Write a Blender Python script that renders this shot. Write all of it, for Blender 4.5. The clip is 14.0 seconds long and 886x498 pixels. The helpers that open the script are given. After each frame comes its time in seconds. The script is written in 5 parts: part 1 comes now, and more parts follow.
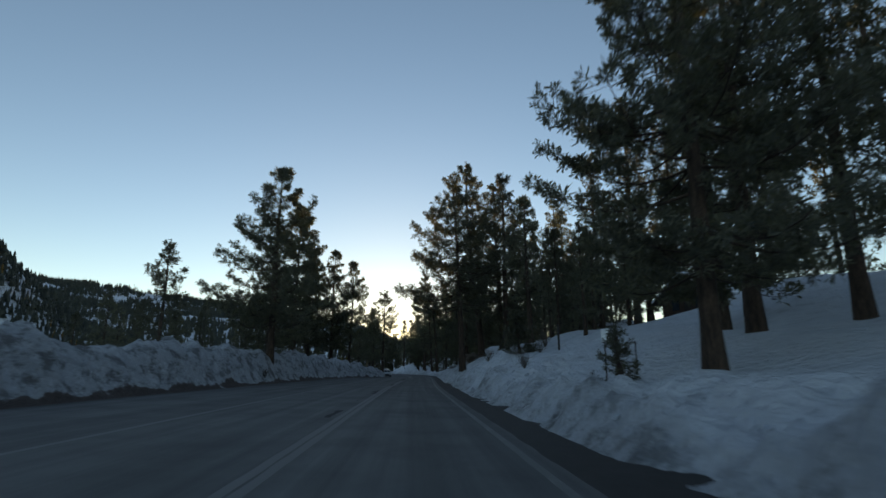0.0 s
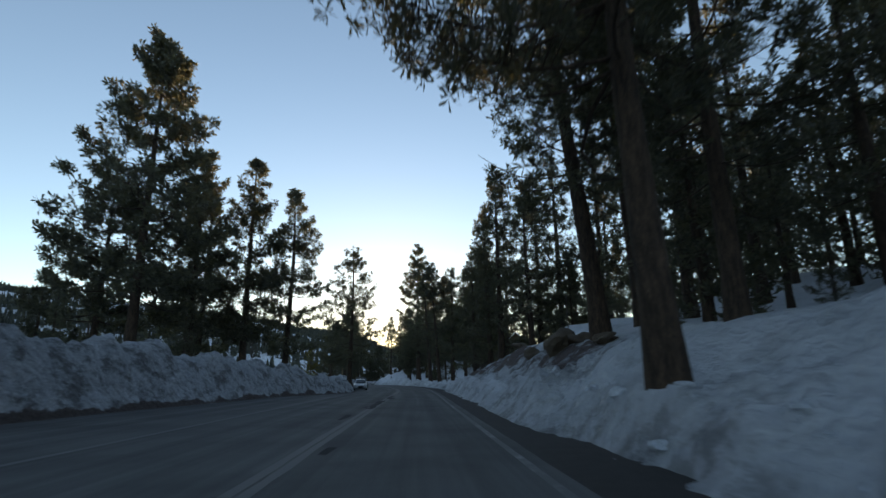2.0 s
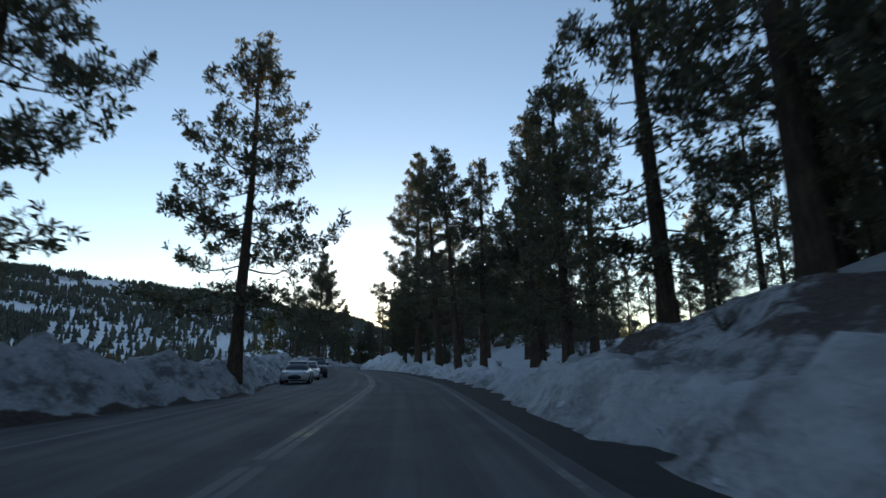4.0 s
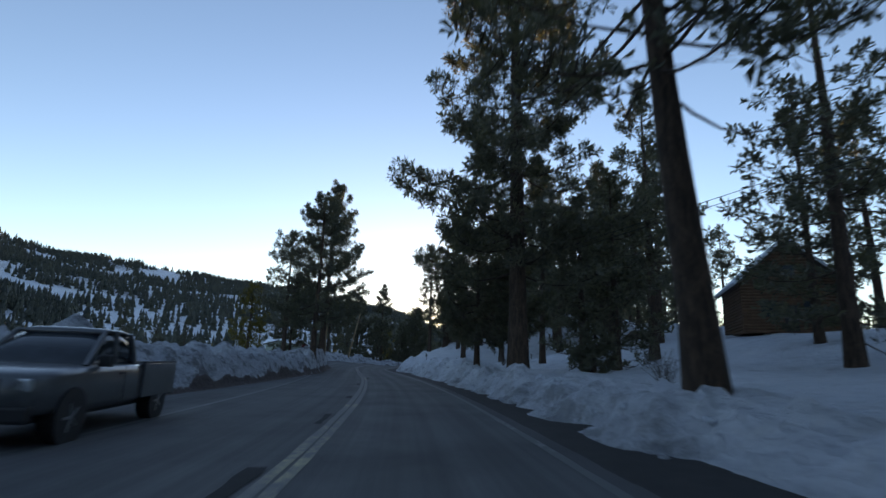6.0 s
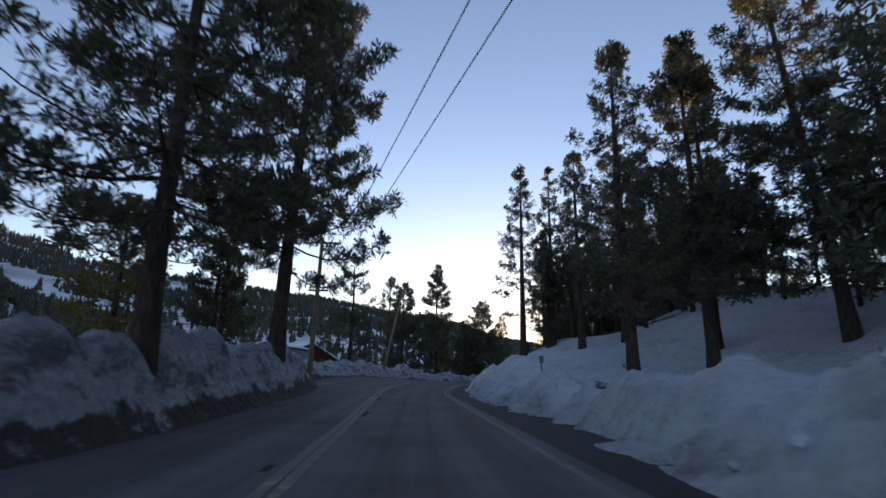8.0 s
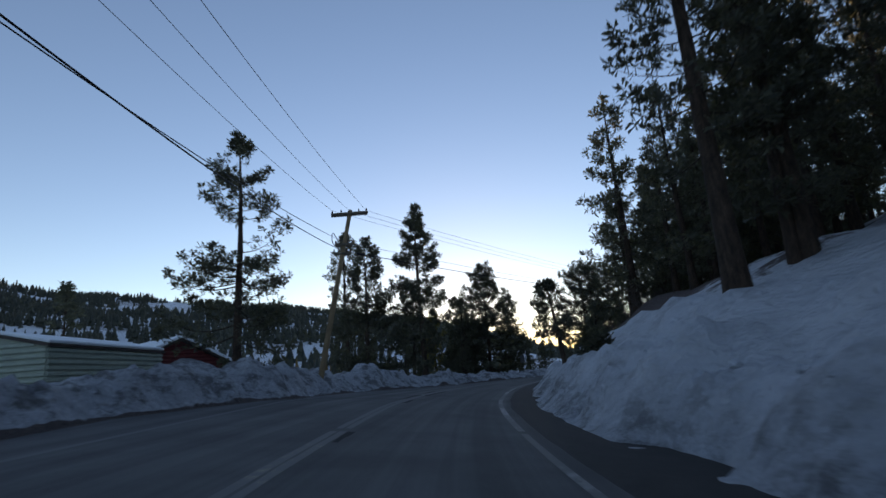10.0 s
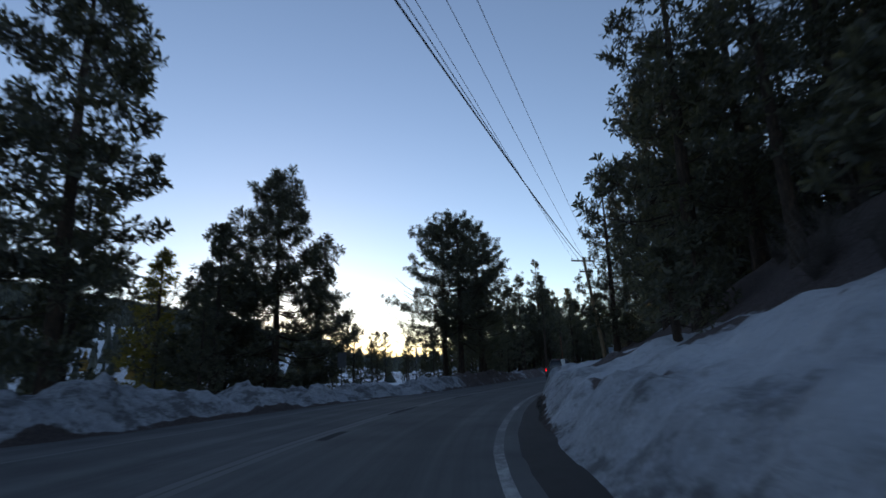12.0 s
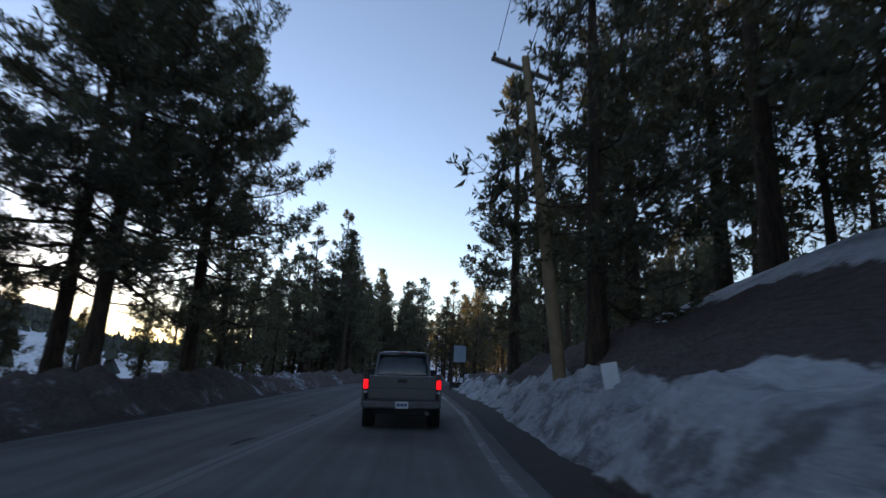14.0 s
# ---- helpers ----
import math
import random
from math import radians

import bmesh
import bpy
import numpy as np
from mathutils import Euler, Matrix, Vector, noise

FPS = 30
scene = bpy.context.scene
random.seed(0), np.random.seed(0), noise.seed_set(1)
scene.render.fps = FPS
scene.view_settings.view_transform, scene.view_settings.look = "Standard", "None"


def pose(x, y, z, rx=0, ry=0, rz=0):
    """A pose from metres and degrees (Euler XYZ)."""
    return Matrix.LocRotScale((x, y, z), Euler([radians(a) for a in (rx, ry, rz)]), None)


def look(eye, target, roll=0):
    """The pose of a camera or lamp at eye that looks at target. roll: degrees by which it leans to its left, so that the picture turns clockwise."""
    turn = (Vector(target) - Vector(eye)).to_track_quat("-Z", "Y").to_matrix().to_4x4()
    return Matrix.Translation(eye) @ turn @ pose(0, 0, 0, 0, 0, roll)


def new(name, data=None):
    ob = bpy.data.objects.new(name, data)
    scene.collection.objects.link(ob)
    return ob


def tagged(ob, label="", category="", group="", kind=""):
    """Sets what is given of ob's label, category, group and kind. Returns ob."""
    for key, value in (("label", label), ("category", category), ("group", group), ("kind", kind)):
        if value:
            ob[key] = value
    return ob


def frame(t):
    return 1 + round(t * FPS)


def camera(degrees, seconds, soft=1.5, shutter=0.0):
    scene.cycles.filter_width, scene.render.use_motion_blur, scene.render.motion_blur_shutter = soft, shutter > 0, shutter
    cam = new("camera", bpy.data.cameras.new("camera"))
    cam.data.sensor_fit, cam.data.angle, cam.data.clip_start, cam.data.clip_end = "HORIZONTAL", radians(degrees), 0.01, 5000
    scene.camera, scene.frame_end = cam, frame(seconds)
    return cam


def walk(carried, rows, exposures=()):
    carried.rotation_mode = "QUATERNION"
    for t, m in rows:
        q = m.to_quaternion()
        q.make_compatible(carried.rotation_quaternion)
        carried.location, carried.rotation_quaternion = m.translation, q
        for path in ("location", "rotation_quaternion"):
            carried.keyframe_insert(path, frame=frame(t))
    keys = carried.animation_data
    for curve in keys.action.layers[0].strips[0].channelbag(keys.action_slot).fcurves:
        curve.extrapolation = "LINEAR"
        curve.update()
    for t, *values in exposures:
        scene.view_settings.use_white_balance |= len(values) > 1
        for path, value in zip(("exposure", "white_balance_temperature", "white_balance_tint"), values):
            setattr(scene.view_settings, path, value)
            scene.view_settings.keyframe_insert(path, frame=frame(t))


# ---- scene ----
cam = camera(80.8, 14.0, soft=1.5, shutter=0.2)
PATH = [
    (0.00, pose(-0.00, 0.00, 1.29, 103.09, 0.07, 0.47)),
    (0.50, pose(-0.70, 11.17, 1.27, 103.53, 0.75, 0.19)),
    (1.00, pose(-1.38, 22.07, 1.25, 103.85, 1.59, 0.13)),
    (1.50, pose(-2.01, 32.29, 1.24, 103.95, 1.33, -0.27)),
    (2.00, pose(-2.57, 42.41, 1.23, 104.02, 0.89, -0.56)),
    (2.50, pose(-2.96, 51.92, 1.23, 103.41, 0.62, -0.84)),
    (3.00, pose(-3.33, 61.21, 1.24, 102.79, 0.86, -0.86)),
    (3.20, pose(-3.50, 65.06, 1.25, 102.41, 1.12, -0.81)),
    (3.90, pose(-3.96, 78.70, 1.23, 102.28, 0.53, -0.75)),
    (4.60, pose(-4.55, 92.78, 1.21, 102.04, -0.57, -0.18)),
    (5.30, pose(-5.72, 106.89, 1.19, 101.91, -1.17, 1.84)),
    (5.50, pose(-6.14, 110.86, 1.22, 101.96, -1.17, 2.79)),
    (6.00, pose(-7.53, 120.97, 1.28, 102.17, -1.50, 4.69)),
    (6.50, pose(-9.11, 131.09, 1.34, 102.56, -1.30, 6.62)),
    (7.00, pose(-10.97, 141.24, 1.26, 103.29, -1.60, 8.50)),
    (7.50, pose(-13.03, 150.73, 1.20, 103.46, -1.73, 9.81)),
    (8.00, pose(-15.07, 159.13, 1.21, 103.36, -0.86, 10.71)),
    (8.50, pose(-17.15, 167.50, 1.26, 103.30, -0.62, 10.80)),
    (8.70, pose(-17.98, 170.81, 1.28, 103.18, -0.55, 10.69)),
    (9.40, pose(-20.75, 182.03, 1.27, 103.19, 1.39, 10.18)),
    (10.10, pose(-22.96, 193.00, 1.26, 103.21, 5.00, 7.94)),
    (10.80, pose(-24.22, 204.60, 1.26, 103.21, 6.94, 2.23)),
    (11.00, pose(-24.49, 208.13, 1.25, 103.15, 6.30, 0.00)),
    (11.50, pose(-24.56, 216.67, 1.24, 103.11, 4.21, -6.04)),
    (12.00, pose(-23.68, 225.05, 1.26, 103.01, 1.75, -12.77)),
    (12.50, pose(-21.86, 232.88, 1.28, 103.21, -0.82, -19.80)),
    (13.00, pose(-19.04, 240.39, 1.25, 103.32, -2.23, -26.24)),
    (13.50, pose(-15.84, 246.89, 1.20, 103.55, -3.65, -31.86)),
    (14.00, pose(-11.84, 253.92, 1.27, 103.41, -2.78, -35.32)),
]
EXPOSURE = [(0.0, 1.55, 6950, 14), (1.5, 1.95, 7050, 16), (3.0, 2.1, 6950, 17), (5.5, 2.0, 6450, 20), (6.5, 2.2, 6500, 25), (8.5, 1.85, 6700, 30), (11.0, 1.65, 6300, 23), (12.5, 1.72, 6400, 26), (13.5, 2.05, 6550, 25), (14.0, 2.3, 6800, 28)]
walk(cam, PATH, EXPOSURE)

# ---------------------------------------------------------------- light
SUN_AZ, SUN_EL = 5.5, 3.0           # degrees to the left of +y, and above the horizon
SUN_WAY = Vector((-math.sin(radians(SUN_AZ)) * math.cos(radians(SUN_EL)),
                  math.cos(radians(SUN_AZ)) * math.cos(radians(SUN_EL)), math.sin(radians(SUN_EL))))
world = bpy.data.worlds.new("sky")
scene.world = world
world.use_nodes = True
wn = world.node_tree.nodes
sky = wn.new("ShaderNodeTexSky")
sky.sky_type, sky.sun_disc = "NISHITA", False
sky.sun_elevation, sky.sun_rotation = radians(SUN_EL), radians(-SUN_AZ)
sky.altitude, sky.air_density, sky.dust_density, sky.ozone_density = 2000, 1.0, 0.35, 1.4
wn["Background"].inputs["Strength"].default_value = 0.11
world.node_tree.links.new(sky.outputs[0], wn["Background"].inputs["Color"])
sun_data = bpy.data.lights.new("sun", "SUN")
sun_data.energy, sun_data.angle, sun_data.color = 2.2, radians(0.6), (1.0, 0.78, 0.5)
sun = new("sun", sun_data)
sun.matrix_world = look(SUN_WAY * 50, (0, 0, 0))


# ---------------------------------------------------------------- materials
def mat(name, rough=0.8, metal=0.0, spec=0.5):
    m = bpy.data.materials.new(name)
    m.use_nodes = True
    b = m.node_tree.nodes["Principled BSDF"]
    b.inputs["Roughness"].default_value, b.inputs["Metallic"].default_value = rough, metal
    b.inputs["Specular IOR Level"].default_value = spec
    return m, m.node_tree.nodes, m.node_tree.links, b


def noise_node(n, l, scale, detail=4.0, rough=0.6, coord="Object", stretch=(1, 1, 1)):
    tc = n.new("ShaderNodeTexCoord")
    mp = n.new("ShaderNodeMapping")
    mp.inputs["Scale"].default_value = stretch
    t = n.new("ShaderNodeTexNoise")
    t.inputs["Scale"].default_value, t.inputs["Detail"].default_value, t.inputs["Roughness"].default_value = scale, detail, rough
    l.new(tc.outputs[coord], mp.inputs["Vector"])
    l.new(mp.outputs["Vector"], t.inputs["Vector"])
    return t.outputs["Fac"]


def ramp(n, l, fac, stops):
    r = n.new("ShaderNodeValToRGB")
    e = r.color_ramp.elements
    while len(e) < len(stops):
        e.new(0.5)
    for el, (pos, col) in zip(e, stops):
        el.position, el.color = pos, (*col, 1) if len(col) == 3 else (col[0], col[0], col[0], 1)
    l.new(fac, r.inputs["Fac"])
    return r.outputs["Color"]


def mix(n, l, fac, a, b, mode="MIX"):
    m = n.new("ShaderNodeMix")
    m.data_type, m.blend_type = "RGBA", mode
    for key, v in ((0, fac), (6, a), (7, b)):
        if isinstance(v, (int, float)):
            m.inputs[key].default_value = v
        elif isinstance(v, tuple):
            m.inputs[key].default_value = (*v, 1)
        else:
            l.new(v, m.inputs[key])
    return m.outputs[2]


def bump(n, l, b, height, strength, dist):
    k = n.new("ShaderNodeBump")
    k.inputs["Strength"].default_value, k.inputs["Distance"].default_value = strength, dist
    l.new(height, k.inputs["Height"])
    l.new(k.outputs["Normal"], b.inputs["Normal"])


def plain(name, col, rough=0.5, metal=0.0, var=0.25, scale=6.0, bumpy=0.0, coat=0.0):
    """A surface of one colour with dirt and grain."""
    m, n, l, b = mat(name, rough, metal)
    f1 = noise_node(n, l, scale, 5)
    f2 = noise_node(n, l, scale * 9, 3)
    dark = tuple(c * (1 - var) for c in col)
    lite = tuple(min(1, c * (1 + var * 0.6)) for c in col)
    c1 = ramp(n, l, f1, ((0.3, dark), (0.7, lite)))
    l.new(mix(n, l, 0.25, c1, ramp(n, l, f2, ((0.35, dark), (0.65, lite)))), b.inputs["Base Color"])
    if bumpy:
        bump(n, l, b, f2, bumpy, 0.01)
    if coat:
        b.inputs["Coat Weight"].default_value = coat
    return m


def attr(n, name):
    a = n.new("ShaderNodeAttribute")
    a.attribute_name = name
    return a.outputs["Fac"]


def snow_material():
    m, n, l, b = mat("snow", 0.75, 0, 0.3)
    big = noise_node(n, l, 0.35, 5)
    mid = noise_node(n, l, 1.6, 8, 0.7)
    fine = noise_node(n, l, 14.0, 5, 0.7)
    clean = ramp(n, l, big, ((0.3, (0.79, 0.83, 0.89)), (0.7, (0.89, 0.91, 0.95))))
    vor = n.new("ShaderNodeTexVoronoi")
    vtc = n.new("ShaderNodeTexCoord")
    warp = n.new("ShaderNodeVectorMath")
    warp.operation = "MULTIPLY_ADD"
    wn3 = n.new("ShaderNodeTexNoise")
    wn3.inputs["Scale"].default_value = 2.0
    l.new(vtc.outputs["Object"], wn3.inputs["Vector"])
    l.new(wn3.outputs["Color"], warp.inputs[0])
    warp.inputs[1].default_value = (0.5, 0.5, 0.5)
    l.new(vtc.outputs["Object"], warp.inputs[2])
    l.new(warp.outputs[0], vor.inputs["Vector"])
    vor.inputs["Scale"].default_value = 3.2
    smudge = noise_node(n, l, 0.9, 6, 0.75, "Object", (1, 1, 1.6))
    gritty = mix(n, l, ramp(n, l, mid, ((0.40, (0,)), (0.6, (1,)))), clean, (0.50, 0.52, 0.56))
    dirt_n = n.new("ShaderNodeMath")
    dirt_n.operation = "MULTIPLY_ADD"
    l.new(mid, dirt_n.inputs[0])
    dirt_n.inputs[1].default_value = 1.3
    dirt_n.inputs[2].default_value = -0.62
    plus = n.new("ShaderNodeMath")
    plus.operation = "ADD"
    l.new(dirt_n.outputs[0], plus.inputs[0])
    l.new(attr(n, "soil"), plus.inputs[1])
    soil_fac = ramp(n, l, plus.outputs[0], ((0.42, (0,)), (0.58, (1,))))
    soil = ramp(n, l, fine, ((0.3, (0.105, 0.084, 0.08)), (0.7, (0.235, 0.19, 0.178))))
    soil = mix(n, l, attr(n, "mud"), soil, ramp(n, l, fine, ((0.3, (0.018, 0.016, 0.015)), (0.7, (0.05, 0.043, 0.038)))))
    grit = n.new("ShaderNodeMath")
    grit.operation = "MULTIPLY"
    l.new(attr(n, "grime_shade"), grit.inputs[0])
    l.new(ramp(n, l, fine, ((0.25, (0.2,)), (0.7, (1,)))), grit.inputs[1])
    base = mix(n, l, attr(n, "grime_shade"), clean, gritty)
    base = mix(n, l, grit.outputs[0], base, (0.38, 0.395, 0.42))
    blot = n.new("ShaderNodeMath")
    blot.operation = "MULTIPLY"
    l.new(attr(n, "grime_shade"), blot.inputs[0])
    l.new(ramp(n, l, smudge, ((0.49, (0,)), (0.59, (0.88,)))), blot.inputs[1])
    base = mix(n, l, blot.outputs[0], base, (0.16, 0.158, 0.16))
    l.new(mix(n, l, soil_fac, base, soil), b.inputs["Base Color"])
    l.new(ramp(n, l, soil_fac, ((0.0, (0.3,)), (1.0, (0.05,)))), b.inputs["Specular IOR Level"])
    hsum = n.new("ShaderNodeMath")
    hsum.operation = "MULTIPLY_ADD"
    l.new(fine, hsum.inputs[0])
    hsum.inputs[1].default_value = 0.35
    l.new(mid, hsum.inputs[2])
    hv = n.new("ShaderNodeMath")
    hv.operation = "MULTIPLY_ADD"
    l.new(vor.outputs["Distance"], hv.inputs[0])
    hv.inputs[1].default_value = 0.8
    l.new(hsum.outputs[0], hv.inputs[2])
    bump(n, l, b, hv.outputs[0], 1.0, 0.3)
    return m


def asphalt_material():
    m, n, l, b = mat("asphalt", 0.9, 0, 0.15)
    fine = noise_node(n, l, 60.0, 4, 0.7)
    big = noise_node(n, l, 0.4, 5)
    streak = noise_node(n, l, 1.2, 4, 0.6, "UV", (14.0, 0.16, 1))
    c = ramp(n, l, fine, ((0.3, (0.07, 0.07, 0.07)), (0.75, (0.135, 0.134, 0.133))))
    c = mix(n, l, ramp(n, l, streak, ((0.4, (0,)), (0.7, (0.55,)))), c, (0.2, 0.198, 0.195))
    c = mix(n, l, ramp(n, l, big, ((0.45, (0,)), (0.72, (0.45,)))), c, (0.06, 0.06, 0.06))
    l.new(c, b.inputs["Base Color"])
    l.new(ramp(n, l, big, ((0.3, (0.8,)), (0.7, (0.95,)))), b.inputs["Roughness"])
    bump(n, l, b, fine, 0.35, 0.006)
    return m


def worn_paint(name, col, wear=0.5):
    m, n, l, b = mat(name, 0.7)
    f = noise_node(n, l, 5.0, 7, 0.75)
    g = noise_node(n, l, 0.35, 3, 0.6)
    s = n.new("ShaderNodeMath")
    s.operation = "MULTIPLY_ADD"
    l.new(g, s.inputs[0])
    s.inputs[1].default_value = 0.9
    l.new(f, s.inputs[2])
    k = ramp(n, l, s.outputs[0], ((0.4 + wear * 0.5, (0,)), (0.65 + wear * 0.5, (1,))))
    l.new(mix(n, l, k, col, (0.11, 0.11, 0.109)), b.inputs["Base Color"])
    bump(n, l, b, f, 0.3, 0.004)
    return m


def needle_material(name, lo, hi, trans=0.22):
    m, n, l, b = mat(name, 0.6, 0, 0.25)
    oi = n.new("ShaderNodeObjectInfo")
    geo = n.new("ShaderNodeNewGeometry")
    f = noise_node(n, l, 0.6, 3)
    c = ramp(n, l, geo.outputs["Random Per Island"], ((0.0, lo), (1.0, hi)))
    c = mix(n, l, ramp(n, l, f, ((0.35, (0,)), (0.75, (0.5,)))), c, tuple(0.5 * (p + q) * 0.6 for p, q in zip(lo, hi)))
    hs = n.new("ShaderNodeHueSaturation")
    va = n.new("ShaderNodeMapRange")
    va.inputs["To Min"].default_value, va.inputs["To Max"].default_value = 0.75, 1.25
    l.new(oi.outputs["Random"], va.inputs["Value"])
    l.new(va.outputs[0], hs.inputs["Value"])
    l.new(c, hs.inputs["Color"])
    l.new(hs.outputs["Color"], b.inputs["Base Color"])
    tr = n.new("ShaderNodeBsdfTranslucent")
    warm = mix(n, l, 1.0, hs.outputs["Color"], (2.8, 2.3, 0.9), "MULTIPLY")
    l.new(warm, tr.inputs["Color"])
    ms = n.new("ShaderNodeMixShader")
    ms.inputs["Fac"].default_value = trans
    out = n["Material Output"]
    l.new(b.outputs[0], ms.inputs[1])
    l.new(tr.outputs[0], ms.inputs[2])
    l.new(ms.outputs[0], out.inputs["Surface"])
    return m


def bark_material():
    m, n, l, b = mat("bark", 0.9, 0, 0.2)
    f = noise_node(n, l, 3.0, 6, 0.7, "Object", (3, 3, 0.6))
    g = noise_node(n, l, 22.0, 4, 0.7, "Object", (2, 2, 0.5))
    c = ramp(n, l, f, ((0.35, (0.035, 0.026, 0.02)), (0.62, (0.13, 0.085, 0.06)), (0.8, (0.2, 0.13, 0.09))))
    l.new(mix(n, l, ramp(n, l, g, ((0.4, (0,)), (0.6, (0.6,)))), c, (0.03, 0.024, 0.02)), b.inputs["Base Color"])
    bump(n, l, b, g, 0.9, 0.03)
    return m


def glass_material(name, tint=(0.02, 0.025, 0.03)):
    m, n, l, b = mat(name, 0.06, 0, 0.6)
    f = noise_node(n, l, 3.0, 4)
    l.new(ramp(n, l, f, ((0.3, tint), (0.7, tuple(c * 1.6 for c in tint)))), b.inputs["Base Color"])
    l.new(ramp(n, l, f, ((0.3, (0.04,)), (0.7, (0.14,)))), b.inputs["Roughness"])
    return m


def lit_material(name, col, power):
    m, n, l, b = mat(name, 0.3)
    b.inputs["Base Color"].default_value = (*col, 1)
    b.inputs["Emission Color"].default_value = (*col, 1)
    b.inputs["Emission Strength"].default_value = power
    return m


SNOW, ASPHALT, BARK = snow_material(), asphalt_material(), bark_material()
YELLOW = worn_paint("yellow_line_paint", (0.36, 0.32, 0.17), 0.5)
FAINT_LINE = worn_paint("faint_line_paint", (0.4, 0.4, 0.39), 0.3)
WHITE_LINE = worn_paint("white_line_paint", (0.36, 0.36, 0.355), 0.62)
WORN_YELLOW = worn_paint("worn_yellow_line_paint", (0.24, 0.22, 0.15), 0.04)
WORN_WHITE = worn_paint("worn_white_line_paint", (0.3, 0.3, 0.295), 0.45)
TAR = plain("tar", (0.014, 0.014, 0.015), 0.97, var=0.4, scale=3)
GRAVEL = plain("gravel_shoulder", (0.024, 0.021, 0.02), 0.9, var=0.5, scale=2.5, bumpy=0.8)
NEEDLE = needle_material("pine_needles", (0.062, 0.066, 0.056), (0.126, 0.129, 0.098), 0.22)
# the low sun's gold is put into this needle colour
NEEDLE_GOLD = needle_material("sun_gold_pine_needles", (0.07, 0.075, 0.025), (0.17, 0.14, 0.045), 0.4)
SNOW_LUMP = plain("dirty_snow", (0.5, 0.53, 0.58), 0.8, var=0.35, scale=2.0, bumpy=0.6)
TWIG = plain("grey_twig", (0.12, 0.1, 0.085), 0.9, var=0.4)


# ---------------------------------------------------------------- mesh helpers
def mesh_of(name, verts, faces, material, smooth=False, uvs=None, attrs=None):
    """A mesh from arrays: verts (n, 3), faces (m, 3 or 4) or a list of index tuples."""
    me = bpy.data.meshes.new(name)
    verts = np.asarray(verts, dtype=np.float32)
    if isinstance(faces, np.ndarray):
        k = faces.shape[1]
        me.vertices.add(len(verts))
        me.vertices.foreach_set("co", verts.ravel())
        me.loops.add(faces.size)
        me.loops.foreach_set("vertex_index", faces.astype(np.int32).ravel())
        me.polygons.add(len(faces))
        me.polygons.foreach_set("loop_start", np.arange(0, faces.size, k, dtype=np.int32))
        me.update(calc_edges=True)
    else:
        me.from_pydata([tuple(map(float, v)) for v in verts], [], faces)
    if smooth:
        me.polygons.foreach_set("use_smooth", np.ones(len(me.polygons), dtype=bool))
    if uvs is not None:
        layer = me.uv_layers.new(name="UVMap")
        idx = np.empty(len(me.loops), dtype=np.int32)
        me.loops.foreach_get("vertex_index", idx)
        layer.data.foreach_set("uv", np.asarray(uvs, dtype=np.float32)[idx].ravel())
    for key, values in (attrs or {}).items():
        a = me.attributes.new(key, "FLOAT", "POINT")
        a.data.foreach_set("value", np.asarray(values, dtype=np.float32))
    me.materials.append(material)
    return me


def part(name, data, material, parent, label="", m=None):
    """Links a bmesh or mesh as one object under a thing or part."""
    if isinstance(data, bmesh.types.BMesh):
        me = bpy.data.meshes.new(name)
        data.normal_update()
        data.to_mesh(me)
        data.free()
        me.materials.append(material)
        data = me
    ob = new(name, data)
    if parent is not None:
        ob.parent = parent
    if m is not None:
        ob.matrix_basis = m
    return tagged(ob, label)


def thing(name, m, label, category, group="", kind=""):
    ob = new(name)
    ob.matrix_basis = m
    return tagged(ob, label, category, group, kind)


def box(bm, x0, y0, z0, x1, y1, z1, bevel=0.0, m=None):
    r = bmesh.ops.create_cube(bm, size=1)
    vs = r["verts"]
    bmesh.ops.scale(bm, vec=(x1 - x0, y1 - y0, z1 - z0), verts=vs)
    bmesh.ops.translate(bm, vec=((x0 + x1) / 2, (y0 + y1) / 2, (z0 + z1) / 2), verts=vs)
    if bevel:
        es = list({e for v in vs for e in v.link_edges})
        out = bmesh.ops.bevel(bm, geom=es, offset=bevel, segments=2, affect="EDGES", profile=0.6)
        vs = list({v for f in out["faces"] for v in f.verts} | {v for v in vs if v.is_valid})
    if m is not None:
        bmesh.ops.transform(bm, matrix=m, verts=vs)
    return bm


def rod(bm, a, b, r0, r1=None, sides=10):
    a, b = Vector(a), Vector(b)
    d = b - a
    m = Matrix.Translation((a + b) / 2) @ d.to_track_quat("Z", "Y").to_matrix().to_4x4()
    bmesh.ops.create_cone(bm, cap_ends=True, segments=sides, radius1=r0, radius2=r0 if r1 is None else r1, depth=d.length, matrix=m)
    return bm


